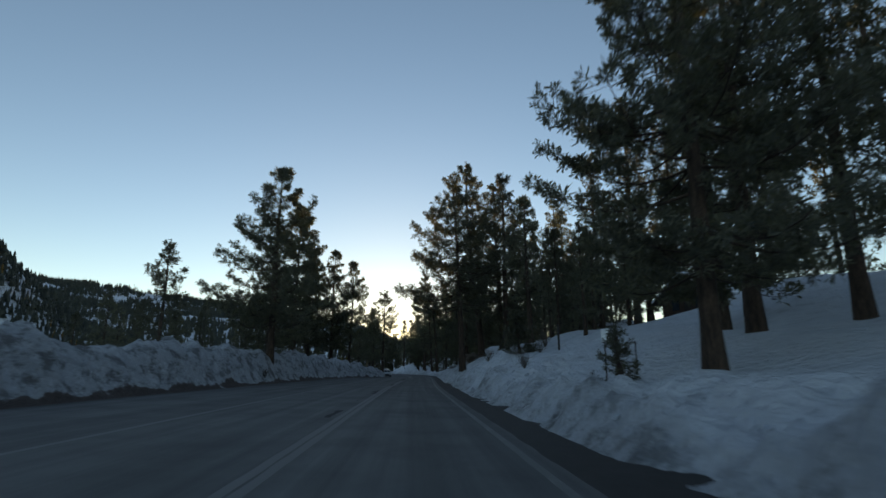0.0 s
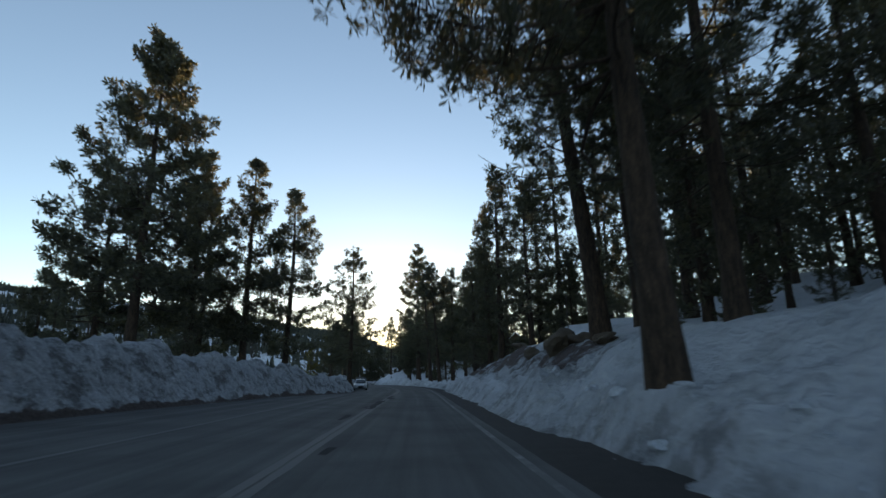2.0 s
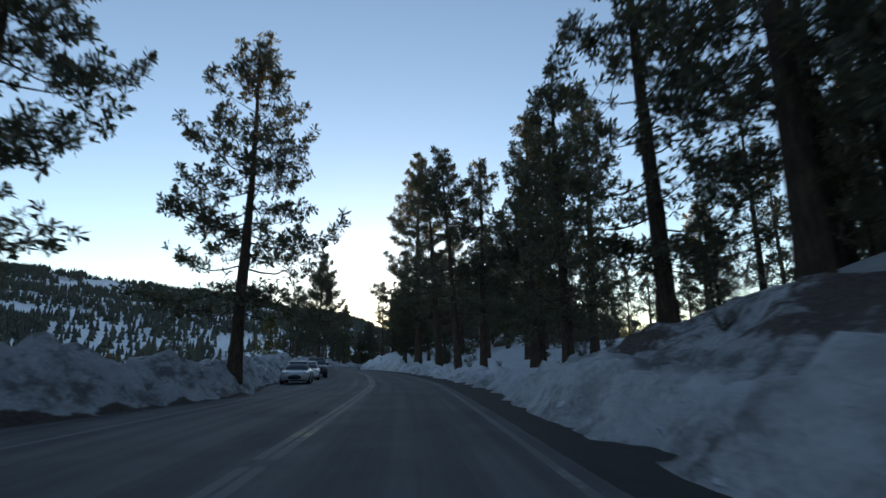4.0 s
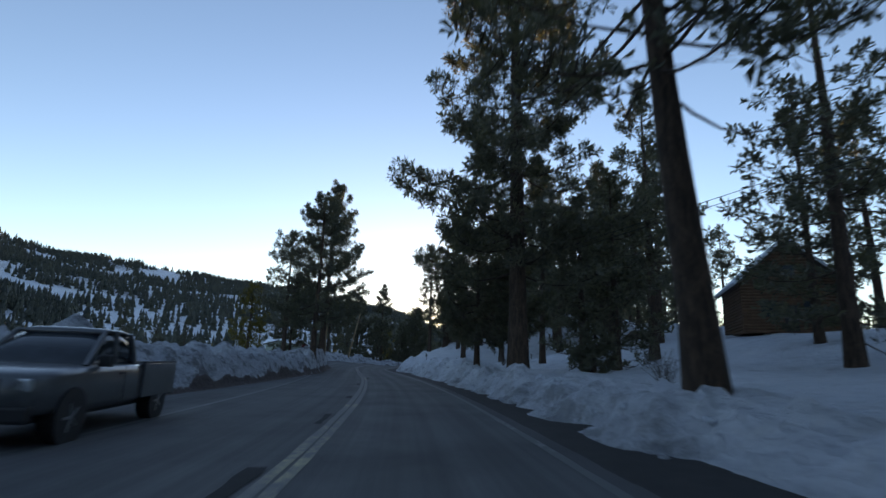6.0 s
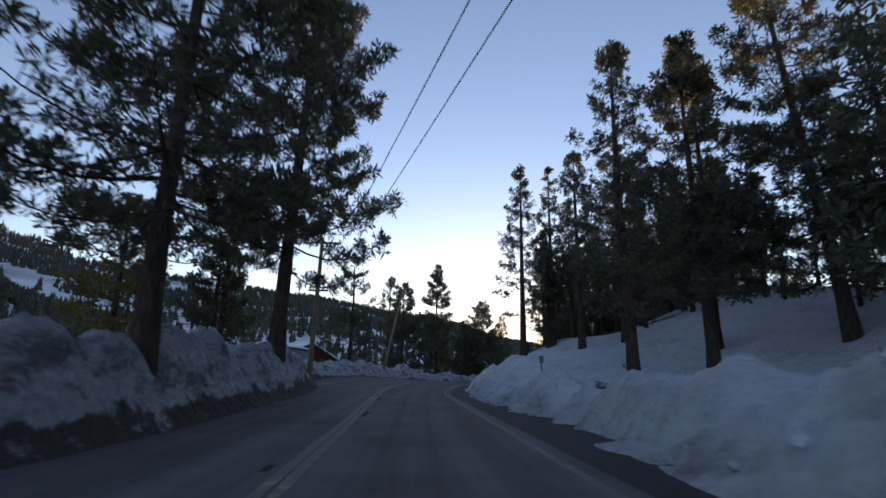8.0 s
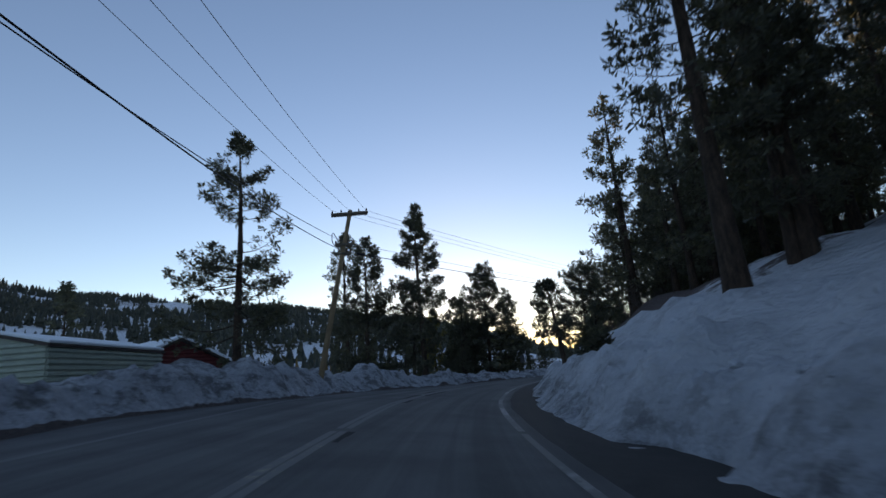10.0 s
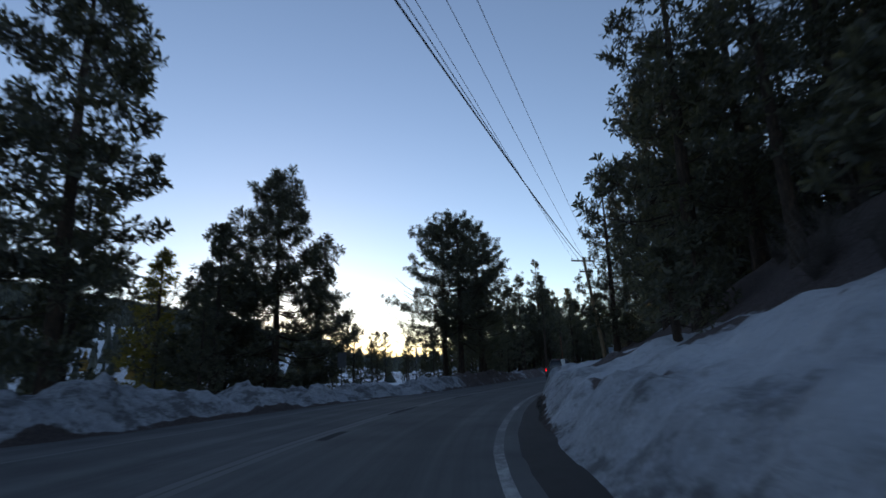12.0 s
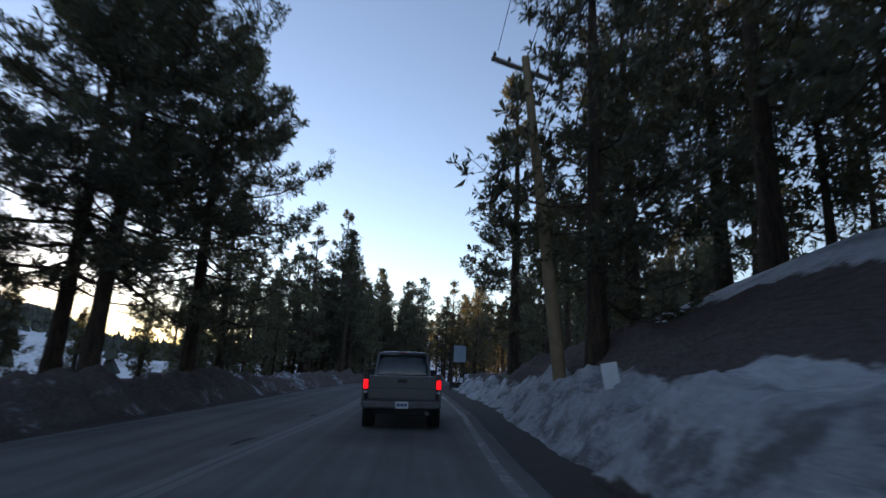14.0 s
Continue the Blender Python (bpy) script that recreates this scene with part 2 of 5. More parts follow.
def fbm(x, y, scale, octaves=4, seed=0, gain=0.5):
    """Smooth value noise in 0..1, summed over octaves."""
    x, y = np.asarray(x, dtype=float) / scale, np.asarray(y, dtype=float) / scale
    total, amp, norm = 0.0, 1.0, 0.0
    for o in range(octaves):
        xi, yi = np.floor(x).astype(np.int64), np.floor(y).astype(np.int64)
        u, v = x - xi, y - yi
        u, v = u * u * (3 - 2 * u), v * v * (3 - 2 * v)

        def h(i, j):
            k = (i * 374761393 + j * 668265263 + (seed + o) * 974634777) & 0x7FFFFFFF
            k = ((k ^ (k >> 13)) * 1274126177) & 0x7FFFFFFF
            return ((k ^ (k >> 16)) & 0xFFFF) / 65535.0

        total = total + amp * ((h(xi, yi) * (1 - u) + h(xi + 1, yi) * u) * (1 - v) + (h(xi, yi + 1) * (1 - u) + h(xi + 1, yi + 1) * u) * v)
        norm += amp
        amp *= gain
        x, y = x * 2.03 + 17.1, y * 2.03 + 5.7
    return total / norm


# ---------------------------------------------------------------- the road's line
ROAD = [(3.0, -60), (1.6, -30), (0.0, 0), (-1.38, 22.07), (-2.57, 42.41), (-3.42, 63), (-4.05, 79), (-4.8, 93), (-6.0, 109.5), (-7.53, 120.97),
        (-9.11, 131.09), (-10.97, 141.24), (-13.03, 150.73), (-15.07, 159.13), (-17.5, 168.8), (-20.6, 182.0), (-22.9, 193.0),
        (-24.22, 204.6), (-24.56, 214.2), (-23.9, 224.0), (-21.86, 232.88), (-19.04, 240.39), (-15.6, 247.6), (-11.5, 254.6),
        (-6.2, 263.2), (-0.9, 271.6), (4.4, 280.0), (9.8, 288.4), (15.6, 296.6), (22.5, 304.5), (31, 312), (42, 319), (56, 325), (75, 330), (100, 334)]


def spline(pts, step=0.5):
    pts = np.array(pts, dtype=float)
    ext = np.vstack([2 * pts[0] - pts[1], pts, 2 * pts[-1] - pts[-2]])
    out = []
    for i in range(1, len(ext) - 2):
        p0, p1, p2, p3 = ext[i - 1], ext[i], ext[i + 1], ext[i + 2]
        n = max(2, int(np.linalg.norm(p2 - p1) / step))
        u = (np.arange(n) / n)[:, None]
        out.append(0.5 * (2 * p1 + (p2 - p0) * u + (2 * p0 - 5 * p1 + 4 * p2 - p3) * u ** 2 + (3 * p1 - p0 - 3 * p2 + p3) * u ** 3))
    return np.vstack(out + [ext[-2:-1]])


LINE = spline(ROAD)
LINE_S = np.r_[0, np.cumsum(np.linalg.norm(np.diff(LINE, axis=0), axis=1))]
LINE_S -= LINE_S[np.argmin(np.hypot(LINE[:, 0], LINE[:, 1]))]
TAN = np.gradient(LINE, axis=0)
TAN /= np.linalg.norm(TAN, axis=1)[:, None]


def table(rows):
    a = np.array(rows, dtype=float)

    def f(s, col):
        return np.interp(s, a[:, 0], a[:, col])
    return f


def along(s, d):
    """World x, y at s metres along the road and d metres to its right."""
    s, d = np.broadcast_arrays(np.asarray(s, float), np.asarray(d, float))
    x, y = np.interp(s, LINE_S, LINE[:, 0]), np.interp(s, LINE_S, LINE[:, 1])
    tx, ty = np.interp(s, LINE_S, TAN[:, 0]), np.interp(s, LINE_S, TAN[:, 1])
    k = np.hypot(tx, ty)
    return x + d * ty / k, y - d * tx / k


def road_sd(x, y):
    x, y = np.atleast_1d(np.asarray(x, float)).ravel(), np.atleast_1d(np.asarray(y, float)).ravel()
    s, d = np.empty_like(x), np.empty_like(x)
    for i in range(0, len(x), 4000):
        X, Y = x[i:i + 4000, None], y[i:i + 4000, None]
        dist = np.hypot(X - LINE[None, :, 0], Y - LINE[None, :, 1])
        j = dist.argmin(axis=1)
        s[i:i + 4000] = LINE_S[j]
        side = TAN[j, 1] * (X[:, 0] - LINE[j, 0]) - TAN[j, 0] * (Y[:, 0] - LINE[j, 1])
        d[i:i + 4000] = np.where(side >= 0, 1, -1) * dist.min(axis=1)
    return s, d


YEL = table([(-60, -1.9), (72, -1.9), (100, -1.6), (128, -1.36), (160, -1.3), (176, -1.6), (188, -2.0), (220, -3.05), (252, -2.9), (262, -2.6), (275, -2.1), (420, -2.1)])
EDGE = table([(-60, 1.74), (72, 1.72), (95, 1.95), (125, 2.18), (162, 2.2), (185, 1.9), (215, 0.9), (235, 0.73), (251, 1.05), (258, 1.26), (266, 1.38), (275, 1.75), (420, 1.75)])
BANK = table([(-60, 1.3), (80, 1.3), (110, -0.8), (172, -0.4), (185, 2.2), (200, 4.5), (212, 5.5), (228, 2.0), (240, -0.6), (260, -1.6), (420, 0)])
# left side: s, toe, crest d, crest height, plateau d, plateau height, height at -45
LEFT = table([(-60, -11.4, -13.4, 2.0, -17, 1.3, 0.0), (24, -11.4, -13.2, 2.0, -17, 1.3, 0.0), (44, -11.2, -13.0, 2.4, -16, 1.5, 0.0), (64, -10.8, -12.6, 2.7, -15.5, 1.6, 0.0), (80, -9.4, -11.2, 2.4, -14, 1.4, 0.0), (95, -7.0, -8.4, 1.4, -13, 0.9, -0.5), (104, -6.0, -7.3, 1.2, -12, 0.9, -0.5),
              (112, -7.6, -9.2, 1.6, -12, 1.0, -0.5), (140, -7.8, -9.4, 1.7, -13, 1.1, 0.0), (160, -6.0, -7.2, 1.5, -11, 1.2, 0.0), (168, -5.0, -6.1, 1.65, -10, 1.4, 0.0), (184, -4.9, -6.0, 1.7, -10, 1.4, -0.3), (190, -5.5, -6.9, 1.5, -11, 1.1, -0.3), (197, -7.5, -9.0, 1.2, -12, 0.9, -0.5),
              (206, -8.6, -10.0, 0.8, -14, 0.3, -1.0), (214, -7.2, -8.6, 1.1, -12, 0.6, -1.0), (224, -8.2, -9.8, 1.0, -13, 0.5, -1.5), (232, -9.0, -10.8, 1.4, -14, 0.5, -2.5), (237, -9.0, -10.6, 1.1, -13, 0.4, -3.5), (242, -8.8, -10.4, 0.7, -13, 0.3, -4.0),
              (262, -6.6, -8.0, 0.55, -10, 0.3, -7.0), (290, -6.2, -7.6, 0.7, -10, 0.4, -4.0), (420, -6.2, -7.6, 0.8, -10, 0.6, 0.0)])
# right side: s, toe, crest d, crest height, d2, height2, d3, height3, height at 34
RIGHT = table([(-60, 2.9, 4.4, 1.0, 8, 1.2, 14, 2.0, 5.0), (10, 2.9, 4.4, 1.0, 8, 1.1, 14, 2.0, 5.6), (26, 2.9, 4.5, 1.2, 7, 1.4, 14, 3.2, 7.2), (40, 2.9, 4.6, 1.5, 8.0, 3.3, 13, 4.4, 9.0),
               (52, 2.8, 4.2, 1.3, 8.0, 2.6, 12, 3.2, 7.0), (64, 2.8, 4.3, 1.2, 7.6, 2.8, 11, 3.4, 7.0), (78, 2.8, 4.3, 1.2, 7.8, 3.5, 11, 5.0, 9.0), (92, 2.9, 4.4, 1.2, 7.5, 2.6, 12, 3.6, 8.0),
               (106, 3.0, 4.6, 0.75, 8, 0.6, 14, 1.4, 4.5), (118, 3.1, 4.6, 0.65, 8, 0.5, 14, 0.9, 4.2), (132, 3.0, 4.5, 0.7, 8, 0.5, 14, 0.9, 4.2), (150, 3.0, 4.5, 1.15, 8, 1.0, 14, 1.4, 4.2), (166, 3.0, 4.8, 1.3, 8, 1.1, 14, 1.5, 4.6), (174, 3.0, 5.0, 0.95, 9, 0.85, 14, 1.3, 6.5),
               (182, 2.9, 5.2, 0.9, 9, 0.8, 15, 1.1, 6.5), (191, 2.8, 5.2, 1.0, 9, 1.0, 16, 1.4, 7.0), (198, 2.8, 5.0, 1.6, 8.6, 2.4, 14, 2.6, 8.0), (210, 2.2, 4.4, 1.8, 6.8, 3.3, 12, 4.9, 10.0), (222, 1.8, 3.4, 1.2, 6.0, 2.6, 11, 4.6, 11.0),
               (230, 1.6, 3.0, 1.2, 5.5, 2.5, 10, 5.0, 11.0), (239, 1.5, 2.7, 1.1, 5.0, 1.9, 10, 4.8, 11.0), (250, 1.4, 2.1, 1.15, 5.2, 1.4, 10, 4.1, 11.0), (257, 1.6, 2.3, 1.15, 5.4, 1.35, 11, 3.8, 10.0), (262, 1.9, 3.2, 1.2, 5.2, 1.7, 10.5, 4.2, 8.0), (269, 2.5, 3.9, 1.2, 5.4, 2.4, 10.5, 4.6, 8.0), (277, 2.9, 4.4, 1.3, 6.0, 2.4, 10.5, 4.2, 7.0), (300, 2.9, 4.6, 1.0, 7, 1.2, 13, 2.0, 5.0), (420, 2.9, 4.6, 1.0, 7, 1.2, 13, 1.8, 4.0)])


def ease(t):
    t = np.clip(t, 0, 1)
    return t * t * (3 - 2 * t)


def road_z(s, d):
    return -np.clip(d, -11, 3.5) * np.tan(np.radians(BANK(s, 1)))


def pieces(d, knots):
    """Height over d through (d, h) knots, eased between them."""
    z = knots[0][1] + 0 * d
    for (d0, h0), (d1, h1) in zip(knots, knots[1:]):
        z = z + (h1 - h0) * ease((d - d0) / (d1 - d0))
    return z


def verge_z(s, d, rough=True):
    """Ground height beside the road (both sides)."""
    s, d = np.asarray(s, float), np.asarray(d, float)
    x, y = along(s, d)
    wob = (fbm(s, 0 * s + 3, 7.0, 3, 5) - 0.5) * np.where(d > 0, 0.9 * np.interp(s, [228, 238, 262, 268], [1, 0.2, 0.2, 1]), 0.5)
    r = pieces(d, ((RIGHT(s, 1) + wob * 0.5, 0), (RIGHT(s, 2) + wob, RIGHT(s, 3)), (RIGHT(s, 4), RIGHT(s, 5)), (RIGHT(s, 6), RIGHT(s, 7)), (34 + 0 * s, RIGHT(s, 8))))
    e = -d
    l = pieces(e, ((-LEFT(s, 1) + wob * 0.5, 0), (-LEFT(s, 2) + wob, LEFT(s, 3)), (-LEFT(s, 4), LEFT(s, 5)), (45 + 0 * s, LEFT(s, 6))))
    z = np.where(d > 0, r, l) + road_z(s, d)
    if rough:
        toe = np.where(d > 0, d - RIGHT(s, 1), -d + LEFT(s, 1))
        k = ease(toe / 0.8) * np.where(d > 0, np.interp(s, [205, 216, 236, 262, 270], [1, 0.55, 0.45, 0.5, 0.8]), 1)
        near = 1 - ease((toe - 2.5) / 5)
        lump = (fbm(x, y, 1.5, 4, 11, 0.55) - 0.5) * 1.1 + np.abs(fbm(x, y, 0.8, 3, 21) - 0.5) * 0.7
        crest = (fbm(x, y, 4.0, 3, 31) - 0.5) * 1.3
        slab = fbm(x, y, 1.1, 2, 101) * 9 + fbm(x, y, 0.35, 2, 102) * 1.2
        slab = (np.floor(slab) + ease((slab - np.floor(slab)) * 2.2 - 0.6)) / 9 - 0.5
        z = z - k * near * np.where(d > 0, 0.34, 0.12) + k * (near * (slab * 0.85 + lump * 0.9 + crest * 0.55 + np.abs(fbm(x, y, 0.45, 3, 91, 0.7) - 0.5) * 0.5) + (1 - near) * ((fbm(x, y, 9, 4, 41) - 0.5) * 0.8 + (fbm(x, y, 1.8, 3, 51) - 0.5) * 0.25))
    return z


def ridge(x, y):
    """Wooded hills far off to the left of the road and ahead."""
    x, y = np.asarray(x, float), np.asarray(y, float)
    az = np.degrees(np.arctan2(-(x + 8), y - 60))
    r = np.hypot(x + 8, y - 60)
    # crest raised, az 0 to 5, to block low sun from road and woods
    top = np.interp(az, [-180, -70, -40, -20, -10, -4, 0, 1.0, 2.5, 3.5, 5, 6, 7.4, 10, 15, 18, 23, 27, 32, 36, 40, 42, 44, 48, 60, 90, 140, 180],
                    [80, 110, 80, 50, 28, 8, 26, 44, 50, 52, 58, 64, 76, 88, 100, 110, 120, 123, 134, 145, 151, 160, 172, 190, 165, 130, 100, 80])
    spur = 84 * np.exp(-((x + 305) / 75) ** 2 - ((y - 272) / 75) ** 2)
    rise = np.interp(r, [200, 330, 650, 1000, 1250, 2000], [0, 0.06, 0.5, 1.0, 0.95, 0.8])
    calm = 1 - ease((np.abs(az - 3.5) - 5) / 6)
    return top * rise * (1.0 + (1 - calm) * 0.16 * (fbm(x, y, 130, 3, 77) - 0.5)) + spur - 2.0


def ground_z(x, y):
    """Height of the land anywhere."""
    x, y = np.atleast_1d(np.asarray(x, float)), np.atleast_1d(np.asarray(y, float))
    shape = x.shape
    s, d = road_sd(x, y)
    near = verge_z(s, np.clip(d, -45, 34))
    far = ridge(x.ravel(), y.ravel())
    edge = np.where(d > 0, (d - 30) / 60, (-d - 40) / 90)
    k = ease(edge)
    return (near * (1 - k) + far * k).reshape(shape)


def ground_at(x, y):
    return float(ground_z(np.array([x]), np.array([y]))[0])


# ---------------------------------------------------------------- road, verges, land
def strip(name, s, dcols, zfun, material, label, category, kind="structure", attrs=None, uv=True):
    S, Dn = np.meshgrid(s, np.linspace(0, 1, len(dcols[0])), indexing="ij")
    Dd = np.array(dcols)
    X, Y = along(S, Dd)
    Z = zfun(S, Dd)
    v = np.stack([X, Y, Z], -1).reshape(-1, 3)
    nr, nc = S.shape
    i = (np.arange(nr - 1)[:, None] * nc + np.arange(nc - 1)[None, :]).ravel()
    f = np.stack([i, i + 1, i + nc + 1, i + nc], -1)
    at = {k: fun(S, Dd).ravel() for k, fun in (attrs or {}).items()}
    me = mesh_of(name, v, f, material, True, np.stack([Dd / 10, S / 10], -1).reshape(-1, 2) if uv else None, at)
    return tagged(new(name, me), label, category, "", kind)


s_road = np.arange(-58, 400, 1.0)
ncol = 24
strip("road", s_road, [np.linspace(LEFT(s, 1) - 1.2, RIGHT(s, 1) + 0.8, ncol) for s in s_road],
      road_z, ASPHALT, "worn grey asphalt mountain road with tyre tracks", "road")


def lane_line(name, off0, off1, s0, s1, material, label, lift, wob=0.0, base=YEL):
    s = np.arange(s0, s1, 0.5)
    w = wob * (fbm(s, 0 * s + off0 * 9, 0.9, 3, 8) - 0.5)
    w2 = wob * (fbm(s, 0 * s + off0 * 9 + 40, 0.9, 3, 9) - 0.5)
    cols = [np.linspace(base(q, 1) + off0 + a, base(q, 1) + off1 + b, 3) for q, a, b in zip(s, w, w2)]
    return strip(name, s, cols, lambda S, Dd: road_z(S, Dd) + lift, material, label, "road marking")


for s0, s1, paint in ((-50, 88, WORN_YELLOW), (88, 205, YELLOW), (205, 395, WORN_YELLOW)):
    lane_line("yellow_line", -0.17, -0.025, s0, s1, paint, "faded yellow double centre line on asphalt", 0.005, 0.05)
    lane_line("yellow_line", 0.025, 0.17, s0, s1, paint, "faded yellow double centre line on asphalt", 0.005, 0.05)
lane_line("edge_line", -0.07, 0.07, -50, 205, WORN_WHITE, "worn white edge line beside the lane", 0.005, 0.03, EDGE)
lane_line("edge_line", -0.08, 0.08, 205, 395, WHITE_LINE, "worn white edge line beside the lane", 0.005, 0.03, EDGE)
lane_line("edge_line", -4.0, -3.86, -50, 395, FAINT_LINE, "worn white edge line beside the oncoming lane", 0.005, 0.03)
rng = random.Random(5)
for q in range(-40, 380, 9):
    a = q + rng.uniform(-2, 2)
    o = rng.choice((-0.42, -0.36, 0.3, 0.36)) + rng.uniform(-0.05, 0.05)
    lane_line("tar_patch", o - rng.uniform(0.05, 0.12), o + rng.uniform(0.05, 0.14), a, a + rng.uniform(0.8, 2.6), TAR, "black tar repair along the centre joint", 0.009, 0.16)


for a, ln, o, w in ((29.0, 4.5, -0.25, 0.1), (44.0, 5.0, -0.1, 0.09), (65.5, 9.0, -0.05, 0.16), (77.0, 7.0, 0.05, 0.14), (125.5, 3.0, -0.35, 0.1), (215.5, 3.5, -0.2, 0.12), (218.0, 5.0, 0.3, 0.12), (243.0, 4.0, 0.1, 0.1), (251.0, 4.0, 0.4, 0.12)):
    lane_line("tar_patch", o - w, o + w, a, a + ln, TAR, "long black tar repair over the worn centre line", 0.012, 0.3)


def gravel_cols(s):
    return np.linspace(EDGE(s, 1) + 0.2 + 0.15 * float(fbm(np.array(s), np.array(2.0), 1.5, 3, 6)), RIGHT(s, 1) + 0.9, 6)


strip("shoulder", s_road, [gravel_cols(s) for s in s_road], lambda S, Dd: road_z(S, Dd) - 0.012 + 0.05 * ease((Dd - EDGE(S, 1) - 0.2) / 0.5) * (0.5 + fbm(S, Dd, 0.8, 3, 4)), GRAVEL, "dark gritty gravel shoulder beside the lane", "road shoulder")

s_fine = np.r_[np.arange(-30, -4, 0.5), np.arange(-4, 285, 0.25), np.arange(285, 345, 0.6)]


def left_foot(S, Dd):
    """Earth and grit thrown on the foot of the left bank."""
    x, y = along(S, Dd)
    up = (-Dd + LEFT(S, 1)) / (LEFT(S, 1) - LEFT(S, 2))
    reach = np.interp(S, [0, 90, 120, 160, 190, 206], [0.14, 0.14, 0.1, 0.28, 0.28, 0.12])
    return (1 - ease((up - reach - 0.22 * (fbm(x, y, 1.6, 3, 63) - 0.5)) / 0.12)) * (Dd < 0)


def muddy_face(S, Dd):
    """Wet dark earth on the cut face next to the lane."""
    x, y = along(S, Dd)
    ragged = 0.35 * (fbm(x, y, 0.9, 3, 66) - 0.5)
    face = np.interp(S, [233, 242, 263, 269], [0, 1, 1, 0]) * (1 - ease((Dd - RIGHT(S, 1) - np.interp(S, [240, 250, 258], [0.25, 0.16, 0.22]) - ragged) / 0.2)) * (Dd > 0)
    return np.maximum(face, 0.35 * left_foot(S, Dd))


def soil_mask(S, Dd):
    x, y = along(S, Dd)
    n = (fbm(x, y, 2.6, 4, 61) - 0.5) * 1.5
    right = np.interp(S, [56, 63, 84, 100, 106, 206, 214, 222, 232, 300, 330], [0, 0.5, 0.52, 0.36, 0, 0, 0.55, 0.9, 1.0, 0.9, 0.3])
    band = np.interp(S, [60, 104, 205, 214, 226, 240, 260, 266, 330], [4.9, 4.9, 6.9, 7.2, 6.4, 5.4, 5.0, 3.7, 4.2])
    upper = np.interp(S, [60, 90, 104, 205, 226, 240, 258, 266, 290, 330], [7.2, 7.4, 7.4, 30, 13, 11, 10, 7.4, 6.8, 10])
    m = right * ease((Dd - band) / 0.8) * (1 - ease((Dd - upper) / 1.0))
    m = np.maximum(m, muddy_face(S, Dd) * (Dd > 0))
    m = np.maximum(m, np.interp(S, [224, 230, 246, 252], [0, 1, 0.8, 0]) * ease((fbm(x, y, 1.7, 3, 64) - 0.57) / 0.1) * ease((Dd - RIGHT(S, 1) - 0.9) / 0.4))
    m = np.maximum(m, 0.55 * np.exp(-((S - 178) / 5.0) ** 2 - ((Dd - 7.0) / 1.2) ** 2))
    left = np.interp(S, [240, 262, 270, 320], [0, 0.1, 0.72, 0.6]) * ease((-Dd + LEFT(S, 1)) / 0.3)
    foot = 0.75 * left_foot(S, Dd)
    left = np.maximum(left, foot)
    return np.clip(np.where(Dd > 0, m, left) + n * np.where(np.where(Dd > 0, m, left) > 0.05, 0.5, 0.0), 0, 1)


def grime_shade_mask(S, Dd):
    toe = np.where(Dd > 0, Dd - RIGHT(S, 1), -Dd + LEFT(S, 1))
    x, y = along(S, Dd)
    cut = np.where(Dd > 0, np.interp(S, [54, 62, 96, 104], [0, 0.95, 0.95, 0]) * ease((Dd - 4.4) / 0.6) * (1 - ease((Dd - 7.2) / 0.7)), 0)
    # left bank's high floor: real dirt plus shade put into the snow colour
    return np.clip(np.maximum(np.where(Dd > 0, 0.9, 1.1) - toe / 2.4, cut) + np.where(Dd > 0, np.interp(S, [205, 215, 262, 270, 300], [0, 0.15, 0.3, 0.45, 0.3]), 0) + (fbm(x, y, 1.3, 3, 71) - 0.5) * 0.9, np.where(Dd > 0, 0.12, 1.0 - 0.8 * ease((-Dd - 14) / 5)), 1)


MASKS = {"soil": soil_mask, "grime_shade": grime_shade_mask, "mud": muddy_face}
bias = np.r_[np.linspace(0, 0.16, 22)[:-1], np.linspace(0.16, 1, 40) ** 1.0]
strip("snow_bank_right", s_fine, [RIGHT(s, 1) - 0.1 + (36 - RIGHT(s, 1)) * (bias * 0.35 + 0.65 * bias ** 1.7) for s in s_fine], lambda S, Dd: np.where(Dd > 30.5, verge_z(S, Dd) - (Dd - 30.5) * 0.25, verge_z(S, Dd)), SNOW,
      "ploughed dirty snow bank and snowy slope beside the road", "snow bank", "structure", MASKS)
strip("snow_bank_left", s_fine, [LEFT(s, 1) + 0.1 - (44 + LEFT(s, 1)) * (bias * 0.35 + 0.65 * bias ** 1.7) for s in s_fine], lambda S, Dd: np.where(Dd < -40, verge_z(S, Dd) - (-40 - Dd) * 0.25, verge_z(S, Dd)), SNOW,
      "ploughed dirty snow bank along the oncoming lane", "snow bank", "structure", MASKS)

# the land: one sheet out to the horizon, sunk under the road and verges
q = np.sinh(np.linspace(-1, 1, 150) * 4.0) / np.sinh(4.0)
gx, gy = np.meshgrid(-10 + q * 2600, 130 + q * 2600, indexing="ij")
gs, gd = road_sd(gx, gy)
gz = ground_z(gx, gy).ravel()
sunk = np.where(gd > 0, 1 - ease((gd - 26) / 12), 1 - ease((-gd - 36) / 12))
gz = gz - sunk * 4.0
ng = len(q)
gi = (np.arange(ng - 1)[:, None] * ng + np.arange(ng - 1)[None, :]).ravel()
tagged(new("ground", mesh_of("ground", np.stack([gx.ravel(), gy.ravel(), gz], -1), np.stack([gi, gi + ng, gi + ng + 1, gi + 1], -1), SNOW, True, None,
       {"soil": np.clip(0.36 + 0.5 * (fbm(gx.ravel(), gy.ravel(), 60, 4, 9) - 0.5), 0, 1), "grime_shade": 0.1 + 0 * gz})),
       "snow-covered valley floor and wooded hills", "ground", "", "structure")


